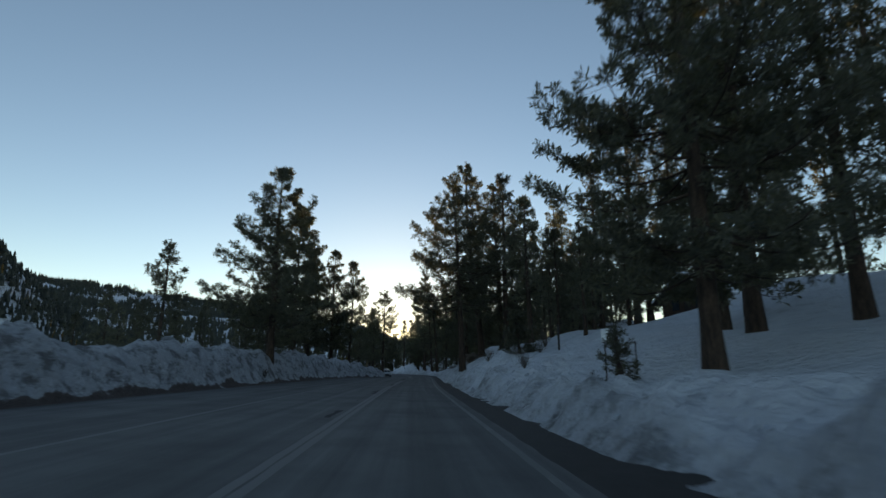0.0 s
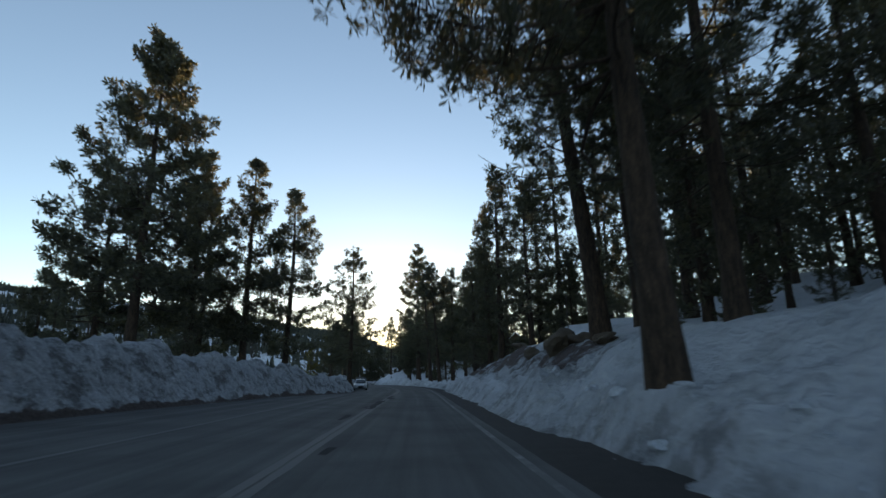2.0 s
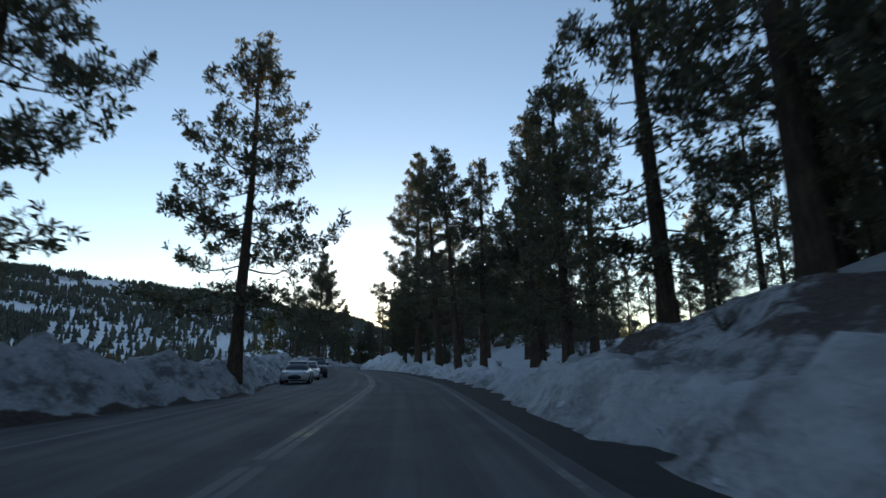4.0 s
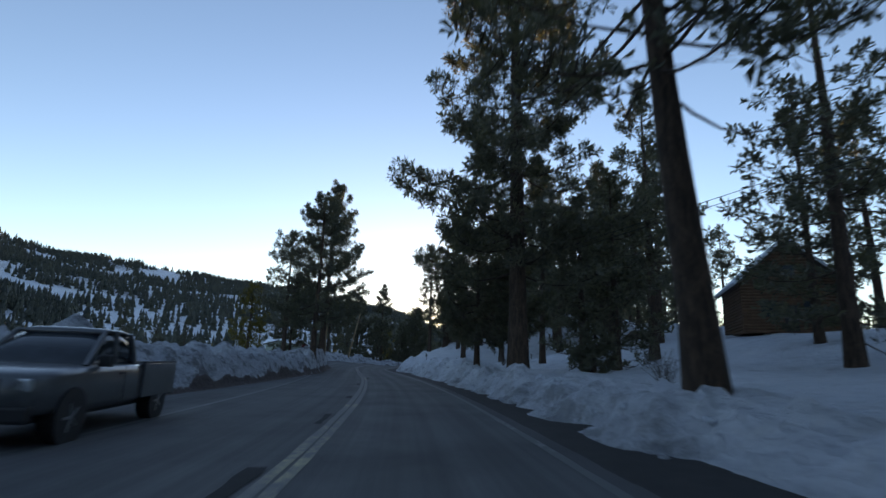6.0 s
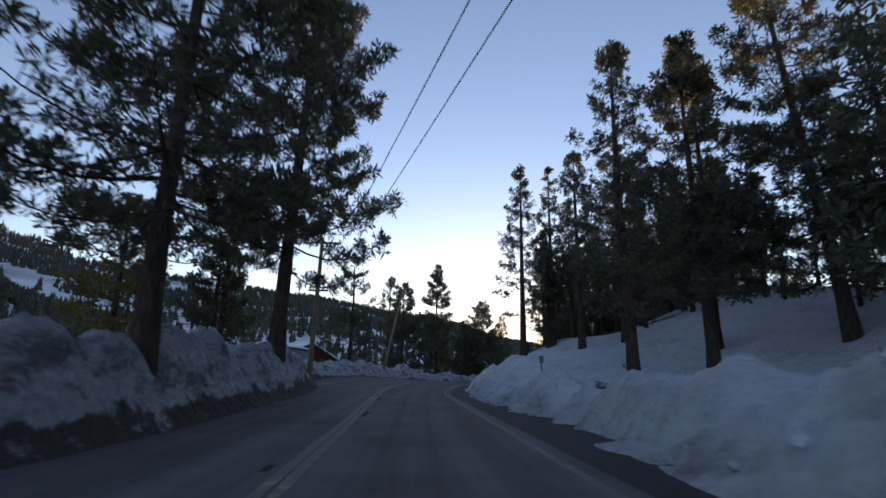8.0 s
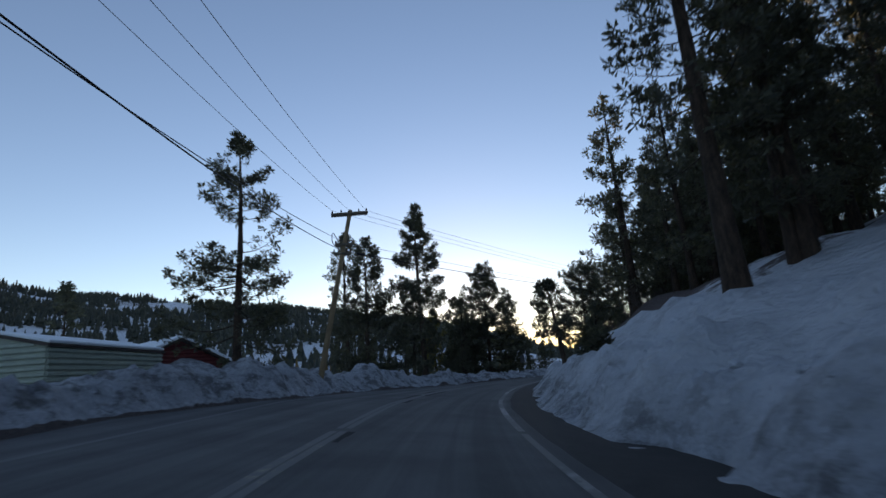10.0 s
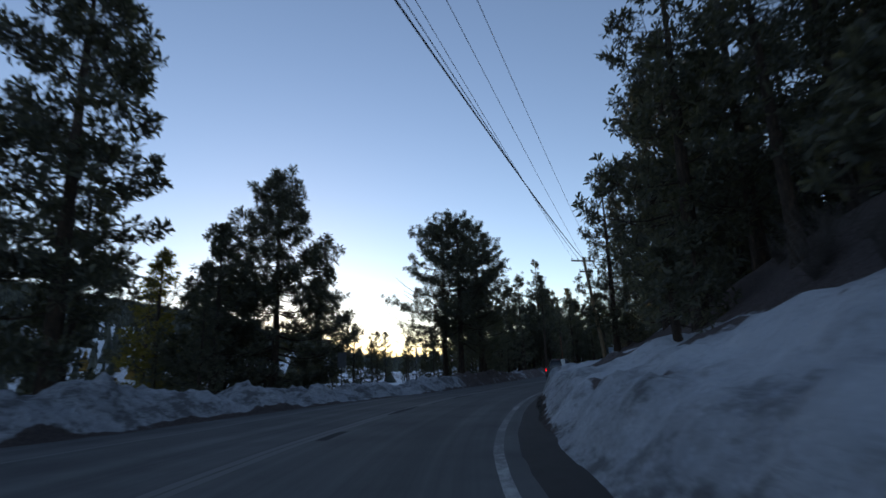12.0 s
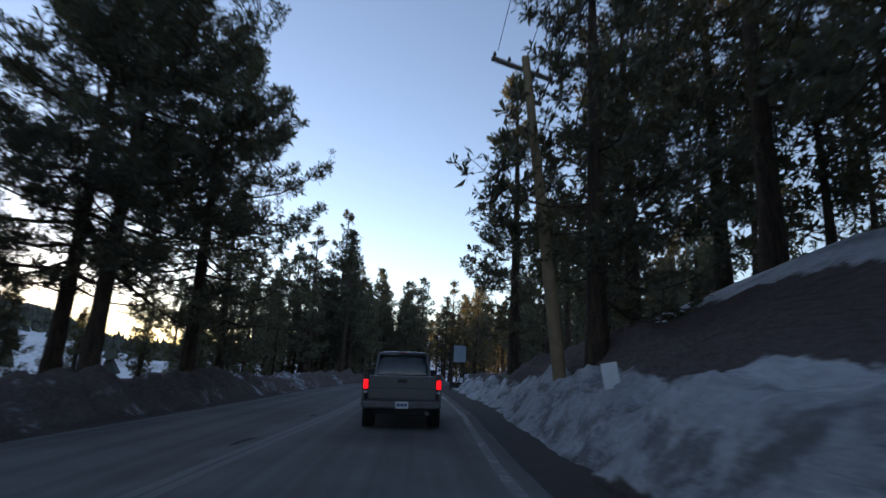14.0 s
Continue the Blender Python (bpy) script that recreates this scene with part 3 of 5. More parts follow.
# ---------------------------------------------------------------- pines
def tubes(paths, radii, sides):
    """Tapered tubes: paths (n, k, 3), radii (n, k). Returns verts and quad faces."""
    n, k, _ = paths.shape
    t = np.gradient(paths, axis=1)
    t /= np.linalg.norm(t, axis=2, keepdims=True) + 1e-9
    ref = np.where(np.abs(t[..., 2:3]) > 0.9, np.array([1.0, 0, 0]), np.array([0, 0, 1.0]))
    u = np.cross(t, ref)
    u /= np.linalg.norm(u, axis=2, keepdims=True) + 1e-9
    w = np.cross(t, u)
    a = np.arange(sides) * 2 * math.pi / sides
    ring = u[:, :, None, :] * np.cos(a)[None, None, :, None] + w[:, :, None, :] * np.sin(a)[None, None, :, None]
    v = (paths[:, :, None, :] + ring * radii[:, :, None, None]).reshape(-1, 3)
    b = (np.arange(n) * k * sides)[:, None, None] + (np.arange(k - 1) * sides)[None, :, None]
    j = np.arange(sides)[None, None, :]
    jn = (np.arange(sides) + 1) % sides
    f = np.stack([b + j, b + jn[None, None, :], b + sides + jn[None, None, :], b + sides + j], -1).reshape(-1, 4)
    return v, f


def pine_meshes(seed, H, R, base, detail=1.0, lean=0.0, needle=None, sparse=0.0, blade=1.0, narrow=0.8, dead=0.0):
    """Trunk, limbs and crown of one pine: height, crown radius, height share of the bare trunk."""
    g = np.random.default_rng(seed)
    # trunk
    k = 14
    u = np.linspace(0, 1, k)
    bend = g.normal(0, 0.012, 2) * H
    px = lean * H * u + bend[0] * np.sin(u * 3.0) * u
    py = bend[1] * np.sin(u * 2.4) * u
    spine = np.stack([px, py, u * H - 0.5 * (u == 0)], -1)
    r0 = 0.0125 * H + 0.07
    rad = r0 * (1 - u) ** 0.85 + 0.015 + r0 * 0.35 * np.exp(-u * 30)
    tv, tf = tubes(spine[None], rad[None], 10)
    tv = tv + (g.random(tv.shape) - 0.5) * 0.03

    def at_height(z):
        return np.stack([np.interp(z / H, u, px), np.interp(z / H, u, py), z], -1)

    # limbs
    nb = int((34 + H * 2.6) * (1 - base * 0.6) * (1 - 0.4 * sparse) * (0.65 + 0.35 * detail))
    zz = H * (base + (0.985 - base) * np.sort(g.random(nb)) ** 0.9)
    c = (zz / H - base) / (1 - base)
    prof = (1 - c) ** narrow * (0.5 + 0.5 * np.minimum(1, c * 4 + 0.25)) + 0.05
    clump = 0.72 + 0.5 * g.random(nb)
    L = 1.12 * R * prof * clump * np.where(g.random(nb) < 0.12, 0.5, 1.0)
    az = np.arange(nb) * 2.39996 + g.normal(0, 0.5, nb)
    pitch = np.radians(-12 + 50 * c + g.normal(0, 9, nb))
    w = np.linspace(0, 1, 6)
    out = np.stack([np.cos(az), np.sin(az), 0 * az], -1)
    side = np.stack([-np.sin(az), np.cos(az), 0 * az], -1)
    wig = g.normal(0, 0.06, (nb, 1))
    run = L[:, None] * w[None]
    rise = L[:, None] * (np.tan(pitch)[:, None] * w[None] * 0.75 - 0.10 * np.sin(w * math.pi)[None] + 0.16 * w[None] ** 3)
    paths = at_height(zz)[:, None, :] + out[:, None, :] * run[..., None] + side[:, None, :] * (wig * np.sin(w * 4)[None] * L[:, None])[..., None]
    paths[..., 2] += rise
    lr = (0.012 + 0.010 * L)[:, None] * (1 - 0.8 * w)[None]
    lv, lf = tubes(paths, lr, 4 if detail > 0.9 else 3)
    # twigs that end in tufts
    bare = g.random(nb) < dead * (1 - c)
    per = np.maximum(3, (4.0 + L * 7.2 * detail * (1 - 0.4 * sparse)).astype(int))
    per = np.where(bare, 0, per)
    bi = np.repeat(np.arange(nb), per)
    tw = 0.28 + 0.74 * g.random(len(bi)) ** 0.75
    tw = np.minimum(tw, 1.0)
    fi = tw * 5
    i0 = np.minimum(fi.astype(int), 4)
    fr = (fi - i0)[:, None]
    p = paths[bi, i0] * (1 - fr) + paths[bi, i0 + 1] * fr
    spread = (0.10 + 0.30 * (1 - tw * 0.6)) * L[bi]
    off = side[bi] * (g.choice([-1, 1], len(bi)) * g.random(len(bi)) ** 0.6 * spread)[:, None] + out[bi] * (g.random(len(bi)) * 0.25 * spread)[:, None]
    off[:, 2] += g.normal(0.10, 0.12, len(bi)) * np.minimum(1.2, L[bi])
    tip = p + off
    if detail > 0.6:
        wv, wf = tubes(np.stack([p, tip], 1), np.array([[0.016, 0.007]]).repeat(len(bi), 0), 2)
        lv, lf = np.vstack([lv, wv]), np.vstack([lf, wf[::2] + len(lv)])
    # leader tufts
    top = at_height(np.linspace(0.93, 1.0, 5) * H) + g.normal(0, 0.05, (5, 3))
    tip = np.vstack([tip, paths[~bare, 5], top])
    grow = np.vstack([off, out[~bare] * 0.4, np.tile([0, 0, 0.5], (5, 1))])
    # tufts of needles: round brushes of short fans, widest at their outer ends
    nbld = int(7 + 12 * detail) if detail > 0.95 else int(6 + 8 * detail)
    n = len(tip)
    gdir = grow / (np.linalg.norm(grow, axis=1, keepdims=True) + 1e-6)
    dirs = g.normal(0, 1, (n, nbld, 3)) + gdir[:, None, :] * 0.5 + np.array([0, 0, 0.3])
    dirs /= np.linalg.norm(dirs, axis=2, keepdims=True)
    size = (0.75 + 0.5 * g.random((n, 1, 1))) * blade
    ln = (0.175 + 0.10 * g.random((n, nbld, 1))) * size * (0.8 + 0.02 * H)
    perp = np.cross(dirs, g.normal(0, 1, (n, nbld, 3)))
    perp /= np.linalg.norm(perp, axis=2, keepdims=True) + 1e-6
    wd = ln * (0.10 + 0.075 * g.random((n, nbld, 1))) * (0.85 if detail > 0.95 else 1.25)
    skew = 1 + g.normal(0, 0.16, (n, nbld, 1))
    c0 = tip[:, None, :] + g.normal(0, 0.035, (n, nbld, 3)) * blade
    tri = np.stack([c0, c0 + dirs * ln * skew + perp * wd, c0 + dirs * ln * (2 - skew) - perp * wd], 2)
    cv = tri.reshape(-1, 3)
    cf = np.arange(len(cv)).reshape(-1, 3)
    return (mesh_of("trunk", tv, tf, BARK, True), mesh_of("branching", lv, lf, BARK, True), mesh_of("crown", cv, cf, needle or NEEDLE))


def pine(x, y, H, R=3.2, base=0.2, label="tall green pine with rough brown bark standing in snow", seed=None, turn=0.0, group="roadside pines", **kw):
    """One pine of its own shape, standing on the land."""
    seed = int(abs(x * 37 + y * 91) * 10) % 99991 if seed is None else seed
    t = thing("pine_tree", pose(x, y, ground_at(x, y) - 0.15, 0, 0, turn), label, "tree", group)
    if abs(float(road_sd([x], [y])[1][0])) > 14:
        kw.setdefault("detail", 0.55)
        kw.setdefault("blade", 1.25)
    kw.setdefault("detail", 0.85)
    tr, li, cr = pine_meshes(seed, H, R, base, **kw)
    part("trunk", tr, BARK, t)
    tagged(part("branching", li, BARK, t), kind="stuff")
    tagged(part("crown", cr, NEEDLE, t), kind="stuff")
    return t


GREEN = "tall dark green pine standing in roadside snow"
OPEN = "tall open-crowned pine with a bare lower trunk in snow"
SPIRE = "slender spire-shaped pine standing in snow"
GOLD = "pine with sunlit golden top above the snow"

# first stretch, left side
pine(-15.4, 46.0, 17.5, 5.0, 0.14, GOLD, detail=1.2)
pine(-18.6, 54.5, 13.0, 2.8, 0.1, GREEN)
pine(-22.4, 76.6, 24.3, 5.4, 0.2, GOLD, sparse=-0.4, dead=0.15, detail=0.95)
pine(-27.0, 80.0, 17.0, 4.2, 0.14, GREEN, sparse=0.0, detail=0.8)
pine(-22.5, 85.0, 20.0, 3.7, 0.2, SPIRE, detail=0.85, sparse=-0.1)
pine(-19.4, 88.4, 20.5, 3.7, 0.18, SPIRE, detail=0.85, sparse=-0.1)
pine(-24.5, 91.0, 18.5, 3.5, 0.16, SPIRE, detail=0.8)
pine(-17.6, 95.0, 20.0, 4.0, 0.14, OPEN, sparse=-0.3, detail=0.9)
pine(-12.6, 103.5, 15.8, 4.0, 0.16, GREEN, sparse=0.1, detail=0.9)
pine(-33.0, 60.0, 15.0, 3.4, 0.15, GREEN)
pine(-30.0, 100.0, 14.0, 3.0, 0.15, GREEN)
# first stretch, right side
pine(8.0, 16.0, 19.0, 4.7, 0.14, GREEN, detail=1.2)
pine(12.6, 21.5, 22.0, 4.6, 0.2, GREEN)
pine(14.2, 27.0, 19.0, 4.0, 0.15, GREEN)
pine(17.5, 22.0, 23.0, 4.2, 0.2, GREEN)
pine(16.5, 14.0, 20.0, 4.4, 0.2, GREEN)
pine(17.0, 29.0, 17.0, 3.6, 0.1, GREEN)
pine(18.5, 32.0, 18.0, 4.0, 0.15, GREEN)
pine(18.8, 63.7, 24.0, 3.4, 0.18, SPIRE)
pine(23.5, 64.6, 31.0, 4.2, 0.2, GOLD)
pine(27.5, 62.0, 28.0, 4.2, 0.15, GREEN)
pine(15.0, 70.0, 20.0, 2.8, 0.15, SPIRE)
pine(4.2, 63.9, 25.0, 5.0, 0.26, GOLD, detail=1.1, lean=-0.06, sparse=0.25, dead=0.2)
pine(7.0, 66.5, 22.0, 4.2, 0.3, OPEN, lean=-0.04, sparse=0.6, dead=0.3)
pine(6.5, 58.0, 21.0, 4.0, 0.2, GREEN)
pine(1.5, 51.8, 20.0, 5.3, 0.3, OPEN, dead=0.1, lean=-0.05, detail=1.0)
pine(7.0, 44.2, 13.0, 2.6, 0.3, "young open pine with upturned limbs", sparse=0.5)
pine(10.5, 69.0, 21.0, 3.6, 0.25, OPEN, sparse=0.4)
pine(11.5, 58.0, 14.0, 2.6, 0.15, GREEN, sparse=0.3)
pine(3.3, 90.5, 18.5, 2.8, 0.08, SPIRE)
pine(5.6, 87.8, 15.5, 3.0, 0.08, GREEN)
pine(8.6, 88.8, 18.0, 3.0, 0.2, OPEN, sparse=0.2)
pine(11.6, 86.0, 17.5, 3.0, 0.2, OPEN, sparse=0.3)
pine(14.8, 86.5, 18.5, 3.0, 0.25, OPEN, sparse=0.3)
pine(2.8, 96.0, 17.0, 3.0, 0.1, GREEN)
pine(1.8, 104.0, 15.0, 3.0, 0.1, GREEN)
pine(8.0, 96.0, 20.0, 3.2, 0.2, GREEN)
pine(18.5, 82.0, 20.0, 3.4, 0.3, OPEN, sparse=0.3)
pine(4.3, 13.4, 1.5, 0.6, 0.08, "small young pine poking out of the snow bank", group="young pines", detail=0.6, sparse=0.8, blade=0.6)
pine(5.0, 36.5, 3.0, 1.4, 0.05, "bushy young pine leaning over the snow bank", group="young pines", lean=-0.1)
# second stretch, right side
pine(-2.2, 122.5, 19.0, 4.2, 0.17, OPEN, dead=0.9, lean=-0.08, sparse=-0.9)
pine(-3.7, 130.6, 20.0, 4.2, 0.25, OPEN, sparse=0.1, dead=0.7, lean=-0.07)
pine(-6.2, 143.8, 26.5, 4.7, 0.14, GREEN, detail=1.2)
pine(-8.1, 151.8, 8.4, 3.6, 0.2, GREEN, detail=1.9, narrow=0.45, blade=0.85)
pine(-3.0, 146.5, 8.8, 2.3, 0.1, GREEN)
pine(-3.3, 142.8, 2.1, 1.1, 0.06, "bushy young pine drooping over the snow", group="young pines", lean=0.08, detail=1.3, blade=0.7)
pine(-0.3, 122.6, 18.0, 3.4, 0.22, GREEN)
pine(3.2, 119.5, 20.0, 3.8, 0.15, GREEN)
pine(4.5, 123.5, 21.0, 3.8, 0.1, GREEN)
pine(7.5, 119.0, 22.0, 3.8, 0.1, GREEN)
pine(5.5, 128.5, 23.0, 4.0, 0.15, GREEN)
pine(6.7, 142.8, 21.0, 3.8, 0.06, GREEN)
pine(10.9, 151.9, 15.0, 3.0, 0.06, GREEN)
pine(3.5, 157.0, 20.0, 3.8, 0.2, GREEN)
pine(-1.0, 148.3, 10.5, 2.9, 0.04, GREEN)
pine(-3.4, 161.0, 13.0, 2.8, 0.2, OPEN)
pine(-10.5, 188.3, 20.0, 3.4, 0.16, GOLD)
pine(-5.6, 191.6, 22.0, 4.0, 0.2, OPEN, detail=0.95)
pine(1.7, 191.7, 27.0, 5.4, 0.12, GREEN, lean=-0.08, detail=1.0)
pine(-3.6, 197.5, 22.0, 3.4, 0.25, OPEN)
pine(-16.8, 206.2, 18.0, 2.5, 0.22, OPEN, sparse=0.4)
pine(-14.2, 207.5, 17.0, 2.3, 0.22, OPEN, sparse=0.35)
pine(-12.0, 203.0, 17.0, 2.6, 0.3, OPEN, sparse=0.35)
pine(-8.5, 204.0, 18.0, 2.8, 0.3, OPEN, sparse=0.3)
pine(7.0, 186.0, 22.0, 4.4, 0.18, GREEN, detail=0.8)
pine(9.5, 196.0, 20.0, 3.6, 0.2, GREEN)
# second stretch, left side
pine(-23.7, 169.3, 15.5, 4.6, 0.2, GREEN, detail=1.2)
pine(-26.4, 180.2, 20.0, 4.4, 0.16, GOLD, detail=1.3, lean=0.03)
pine(-29.2, 176.0, 13.5, 3.8, 0.28, GREEN)
pine(-30.8, 182.1, 5.6, 1.9, 0.03, GREEN)
pine(-35.5, 181.0, 8.0, 2.4, 0.05, "young pine with sunlit gold put into its needle colour", needle=NEEDLE_GOLD)
pine(-36.6, 216.0, 13.5, 3.2, 0.05, GREEN)
pine(-33.0, 186.0, 9.0, 1.8, 0.05, SPIRE)
# third stretch, left side
pine(-32.4, 245.0, 19.0, 3.4, 0.12, GOLD, detail=0.95)
pine(-38.6, 245.5, 16.5, 4.6, 0.05, GREEN, detail=0.9)
pine(-41.8, 249.2, 19.0, 3.4, 0.1, GREEN)
pine(-35.0, 252.0, 12.0, 2.6, 0.1, GOLD)
pine(-26.6, 260.4, 15.0, 5.0, 0.04, GOLD, detail=1.2)
pine(-29.5, 256.5, 10.0, 3.0, 0.04, GREEN, detail=0.9)
pine(-31.4, 268.5, 14.5, 3.6, 0.05, GREEN, detail=0.9)
# sunlit look here comes from the gold needle colour, over the whole crown
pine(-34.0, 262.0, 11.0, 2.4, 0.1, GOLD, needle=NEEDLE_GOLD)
pine(-37.0, 270.0, 13.0, 3.2, 0.06, GREEN)
pine(-24.2, 275.5, 15.0, 3.2, 0.08, GOLD)
pine(-12.2, 274.6, 15.8, 5.2, 0.2, OPEN, dead=0.25, detail=1.1, sparse=-0.15, narrow=0.65)
pine(-11.3, 272.0, 15.5, 4.8, 0.22, OPEN, dead=0.25, detail=1.1, sparse=-0.15, narrow=0.65)
pine(-8.0, 276.4, 15.5, 4.6, 0.2, OPEN, dead=0.25, detail=1.1, sparse=-0.15, narrow=0.7)
pine(-5.0, 285.0, 11.0, 2.6, 0.1, GREEN)
pine(13.0, 310.0, 19.5, 3.4, 0.1, SPIRE)
# third stretch, right side
pine(-12.8, 238.4, 14.0, 3.0, 0.12, GOLD)
pine(-1.4, 255.6, 17.5, 3.2, 0.15, GOLD)
pine(-8.8, 244.0, 13.5, 3.4, 0.06, GOLD, detail=0.8)
pine(-1.2, 262.4, 15.0, 3.2, 0.1, GOLD, detail=0.8)
x, y = (float(v) for v in along(213.2, 4.7))
pine(x, y, 1.1, 0.7, 0.05, "low pine bough sticking out of the snow slope", group="young pines")
pine(-20.6, 217.6, 4.2, 1.3, 0.35, "small crooked pine on the snowy cut bank", lean=-0.12)
pine(8.6, 276.0, 19.0, 2.9, 0.12, GOLD)
pine(9.5, 264.5, 21.0, 3.8, 0.25, OPEN)
pine(3.9, 260.3, 20.0, 4.2, 0.24, GREEN)
pine(6.2, 266.5, 17.0, 3.6, 0.15, GREEN)

for s, d, h in ((239.0, 4.6, 2.2), (242.0, 6.0, 3.0), (233.0, 5.4, 3.0)):
    x, y = (float(v) for v in along(s, d))
    pine(x, y, h, 0.9, 0.15, "small scraggly young pine on the cut bank", sparse=0.5, group="young pines", detail=0.6)



# woods on the slopes: a few shapes, repeated
PROTO = []
for i, (H, R, b, sp) in enumerate(((18, 3.2, 0.12, 0.1), (21, 3.4, 0.25, 0.3), (16, 2.8, 0.08, 0.0), (23, 3.6, 0.3, 0.3), (12, 2.6, 0.06, 0.0), (19, 2.6, 0.15, 0.2))):
    PROTO.append((H, pine_meshes(900 + i, H, R, b, detail=0.42, sparse=sp, blade=1.45)))


def wood_pine(x, y, h, g, label, group):
    H, ms = PROTO[g.randrange(len(PROTO))]
    k = h / H
    t = thing("pine_tree", pose(x, y, ground_at(x, y) - 0.2, 0, 0, g.uniform(0, 360)), label, "tree", group)
    for nm, me in zip(("trunk", "branching", "crown"), ms):
        ob = part(nm, me, BARK, t, "", Matrix.Diagonal((k, k, k, 1)))
        if nm != "trunk":
            tagged(ob, kind="stuff")


TAKEN = []
LITE = []
for i, (H, R, b) in enumerate(((18, 3.0, 0.12), (20, 3.0, 0.22), (15, 2.8, 0.08), (12, 2.6, 0.06))):
    arrays = []
    for me in pine_meshes(940 + i, H, R, b, detail=0.24, sparse=0.2, blade=1.85)[::2]:
        co = np.empty(len(me.vertices) * 3, dtype=np.float32)
        me.vertices.foreach_get("co", co)
        fi = np.empty(len(me.loops), dtype=np.int32)
        me.loops.foreach_get("vertex_index", fi)
        arrays.append((co.reshape(-1, 3), fi.reshape(-1, 4 if me.name.startswith("trunk") else 3)))
    LITE.append((H, arrays))


def back_woods(spots, g, label):
    """The deeper rows of the woods as one mass: bark first, then needles."""
    trunks, crowns = [], []
    for x, y, h in spots:
        H, ((tv, tf), (cv, cf)) = LITE[g.randrange(len(LITE))]
        k, a, z = h / H, g.uniform(0, 6.28), ground_at(x, y) - 0.2
        rot = np.array([[math.cos(a), math.sin(a), 0], [-math.sin(a), math.cos(a), 0], [0, 0, 1]]) * k
        at = np.array([x, y, z])
        trunks.append((tv @ rot + at, tf))
        crowns.append((cv @ rot + at, cf))
    quads = []
    for tv, tf in trunks:
        quads.append((tv, np.vstack([tf[:, [0, 1, 2]], tf[:, [0, 2, 3]]])))
    base, vs, fs = 0, [], []
    for v, f in quads + crowns:
        vs.append(v)
        fs.append(f + base)
        base += len(v)
    me = mesh_of("back_woods", np.vstack(vs), np.vstack(fs), BARK)
    me.materials.append(NEEDLE)
    n_bark = sum(len(f) for v, f in quads)
    slot = np.ones(len(me.polygons), dtype=np.int32)
    slot[:n_bark] = 0
    me.polygons.foreach_set("material_index", slot)
    tagged(new("back_woods", me), label, "woods", "", "stuff")


def wood(s0, s1, d0, d1, count, hmin, hmax, seed, gap=3.2, keep=None, mass=False):
    g = random.Random(seed)
    made = tries = 0
    spots = []
    while made < count and tries < count * 30:
        tries += 1
        s, d = g.uniform(s0, s1), g.uniform(d0, d1)
        x, y = (float(v) for v in along(s, d))
        ss, dd = road_sd([x], [y])
        if abs(float(dd[0])) < abs(d) - 1.0 or (keep and not keep(x, y)):
            continue
        if any((x - a) ** 2 + (y - b) ** 2 < gap * gap for a, b in TAKEN):
            continue
        TAKEN.append((x, y))
        if mass:
            spots.append((x, y, g.uniform(hmin, hmax)))
        else:
            wood_pine(x, y, g.uniform(hmin, hmax), g, "dark pine in the woods on the snowy slope", "woods on the slope")
        made += 1
    if mass:
        back_woods(spots, g, "dark pine woods beyond the road's snowy edge")


def clear_of_cabins(x, y):
    return not (20 < x < 36 and 52 < y < 68) and not (10 < x < 30 and 158 < y < 180) and not (2 < x < 18 and 132 < y < 162)


wood(-5, 30, 20, 40, 9, 15, 22, 1, keep=clear_of_cabins)
wood(40, 70, 24, 42, 5, 12, 17, 2, keep=clear_of_cabins)
wood(70, 108, 16, 40, 12, 12, 17, 12, keep=clear_of_cabins)
wood(108, 160, 22, 44, 7, 13, 18, 3, keep=clear_of_cabins, mass=True)
wood(160, 208, 20, 44, 10, 13, 19, 4, keep=clear_of_cabins, mass=True)
wood(208, 262, 7.2, 28, 46, 10, 16, 5, gap=2.8)
wood(266, 330, 9, 34, 22, 11, 16, 6, mass=True)
wood(312, 400, -24, -8, 40, 13, 18, 7, gap=2.8, mass=True)
wood(320, 405, 7, 34, 24, 12, 18, 8, mass=True)
wood(60, 100, -44, -24, 14, 8, 13, 9)
wood(66, 92, 22, 36, 14, 10, 15, 41, gap=2.4, keep=clear_of_cabins, mass=True)
wood(34, 66, 10, 22, 12, 6, 11, 31, gap=2.2, keep=clear_of_cabins)
wood(62, 104, 11, 22, 16, 6, 12, 32, gap=2.2, keep=clear_of_cabins)
wood(140, 178, 25, 42, 10, 8, 14, 33, gap=2.4, keep=clear_of_cabins, mass=True)
wood(180, 210, 26, 42, 14, 8, 13, 34, gap=2.4, mass=True)
wood(232, 282, 12, 30, 26, 9, 15, 35, gap=2.2, mass=True)
wood(304, 345, -24, -9, 40, 7, 12, 36, gap=1.8, mass=True)
wood(335, 405, -34, -6, 64, 12, 18, 38, gap=1.8, mass=True)
wood(300, 345, 9, 30, 20, 8, 13, 37, gap=2.2, mass=True)
wood(242, 268, 10, 20, 9, 11, 15, 42, gap=2.2)
wood(190, 232, -44, -28, 6, 5, 9, 10)


def thicket(spots, hmin, hmax, seed):
    """Low young pines, close together."""
    g = random.Random(seed)
    for s, d in spots:
        x, y = (float(v) for v in along(s + g.uniform(-1, 1), d + g.uniform(-1, 1)))
        wood_pine(x, y, g.uniform(hmin, hmax), g, "low young pine with dense branches at the edge of the woods", "young pines")


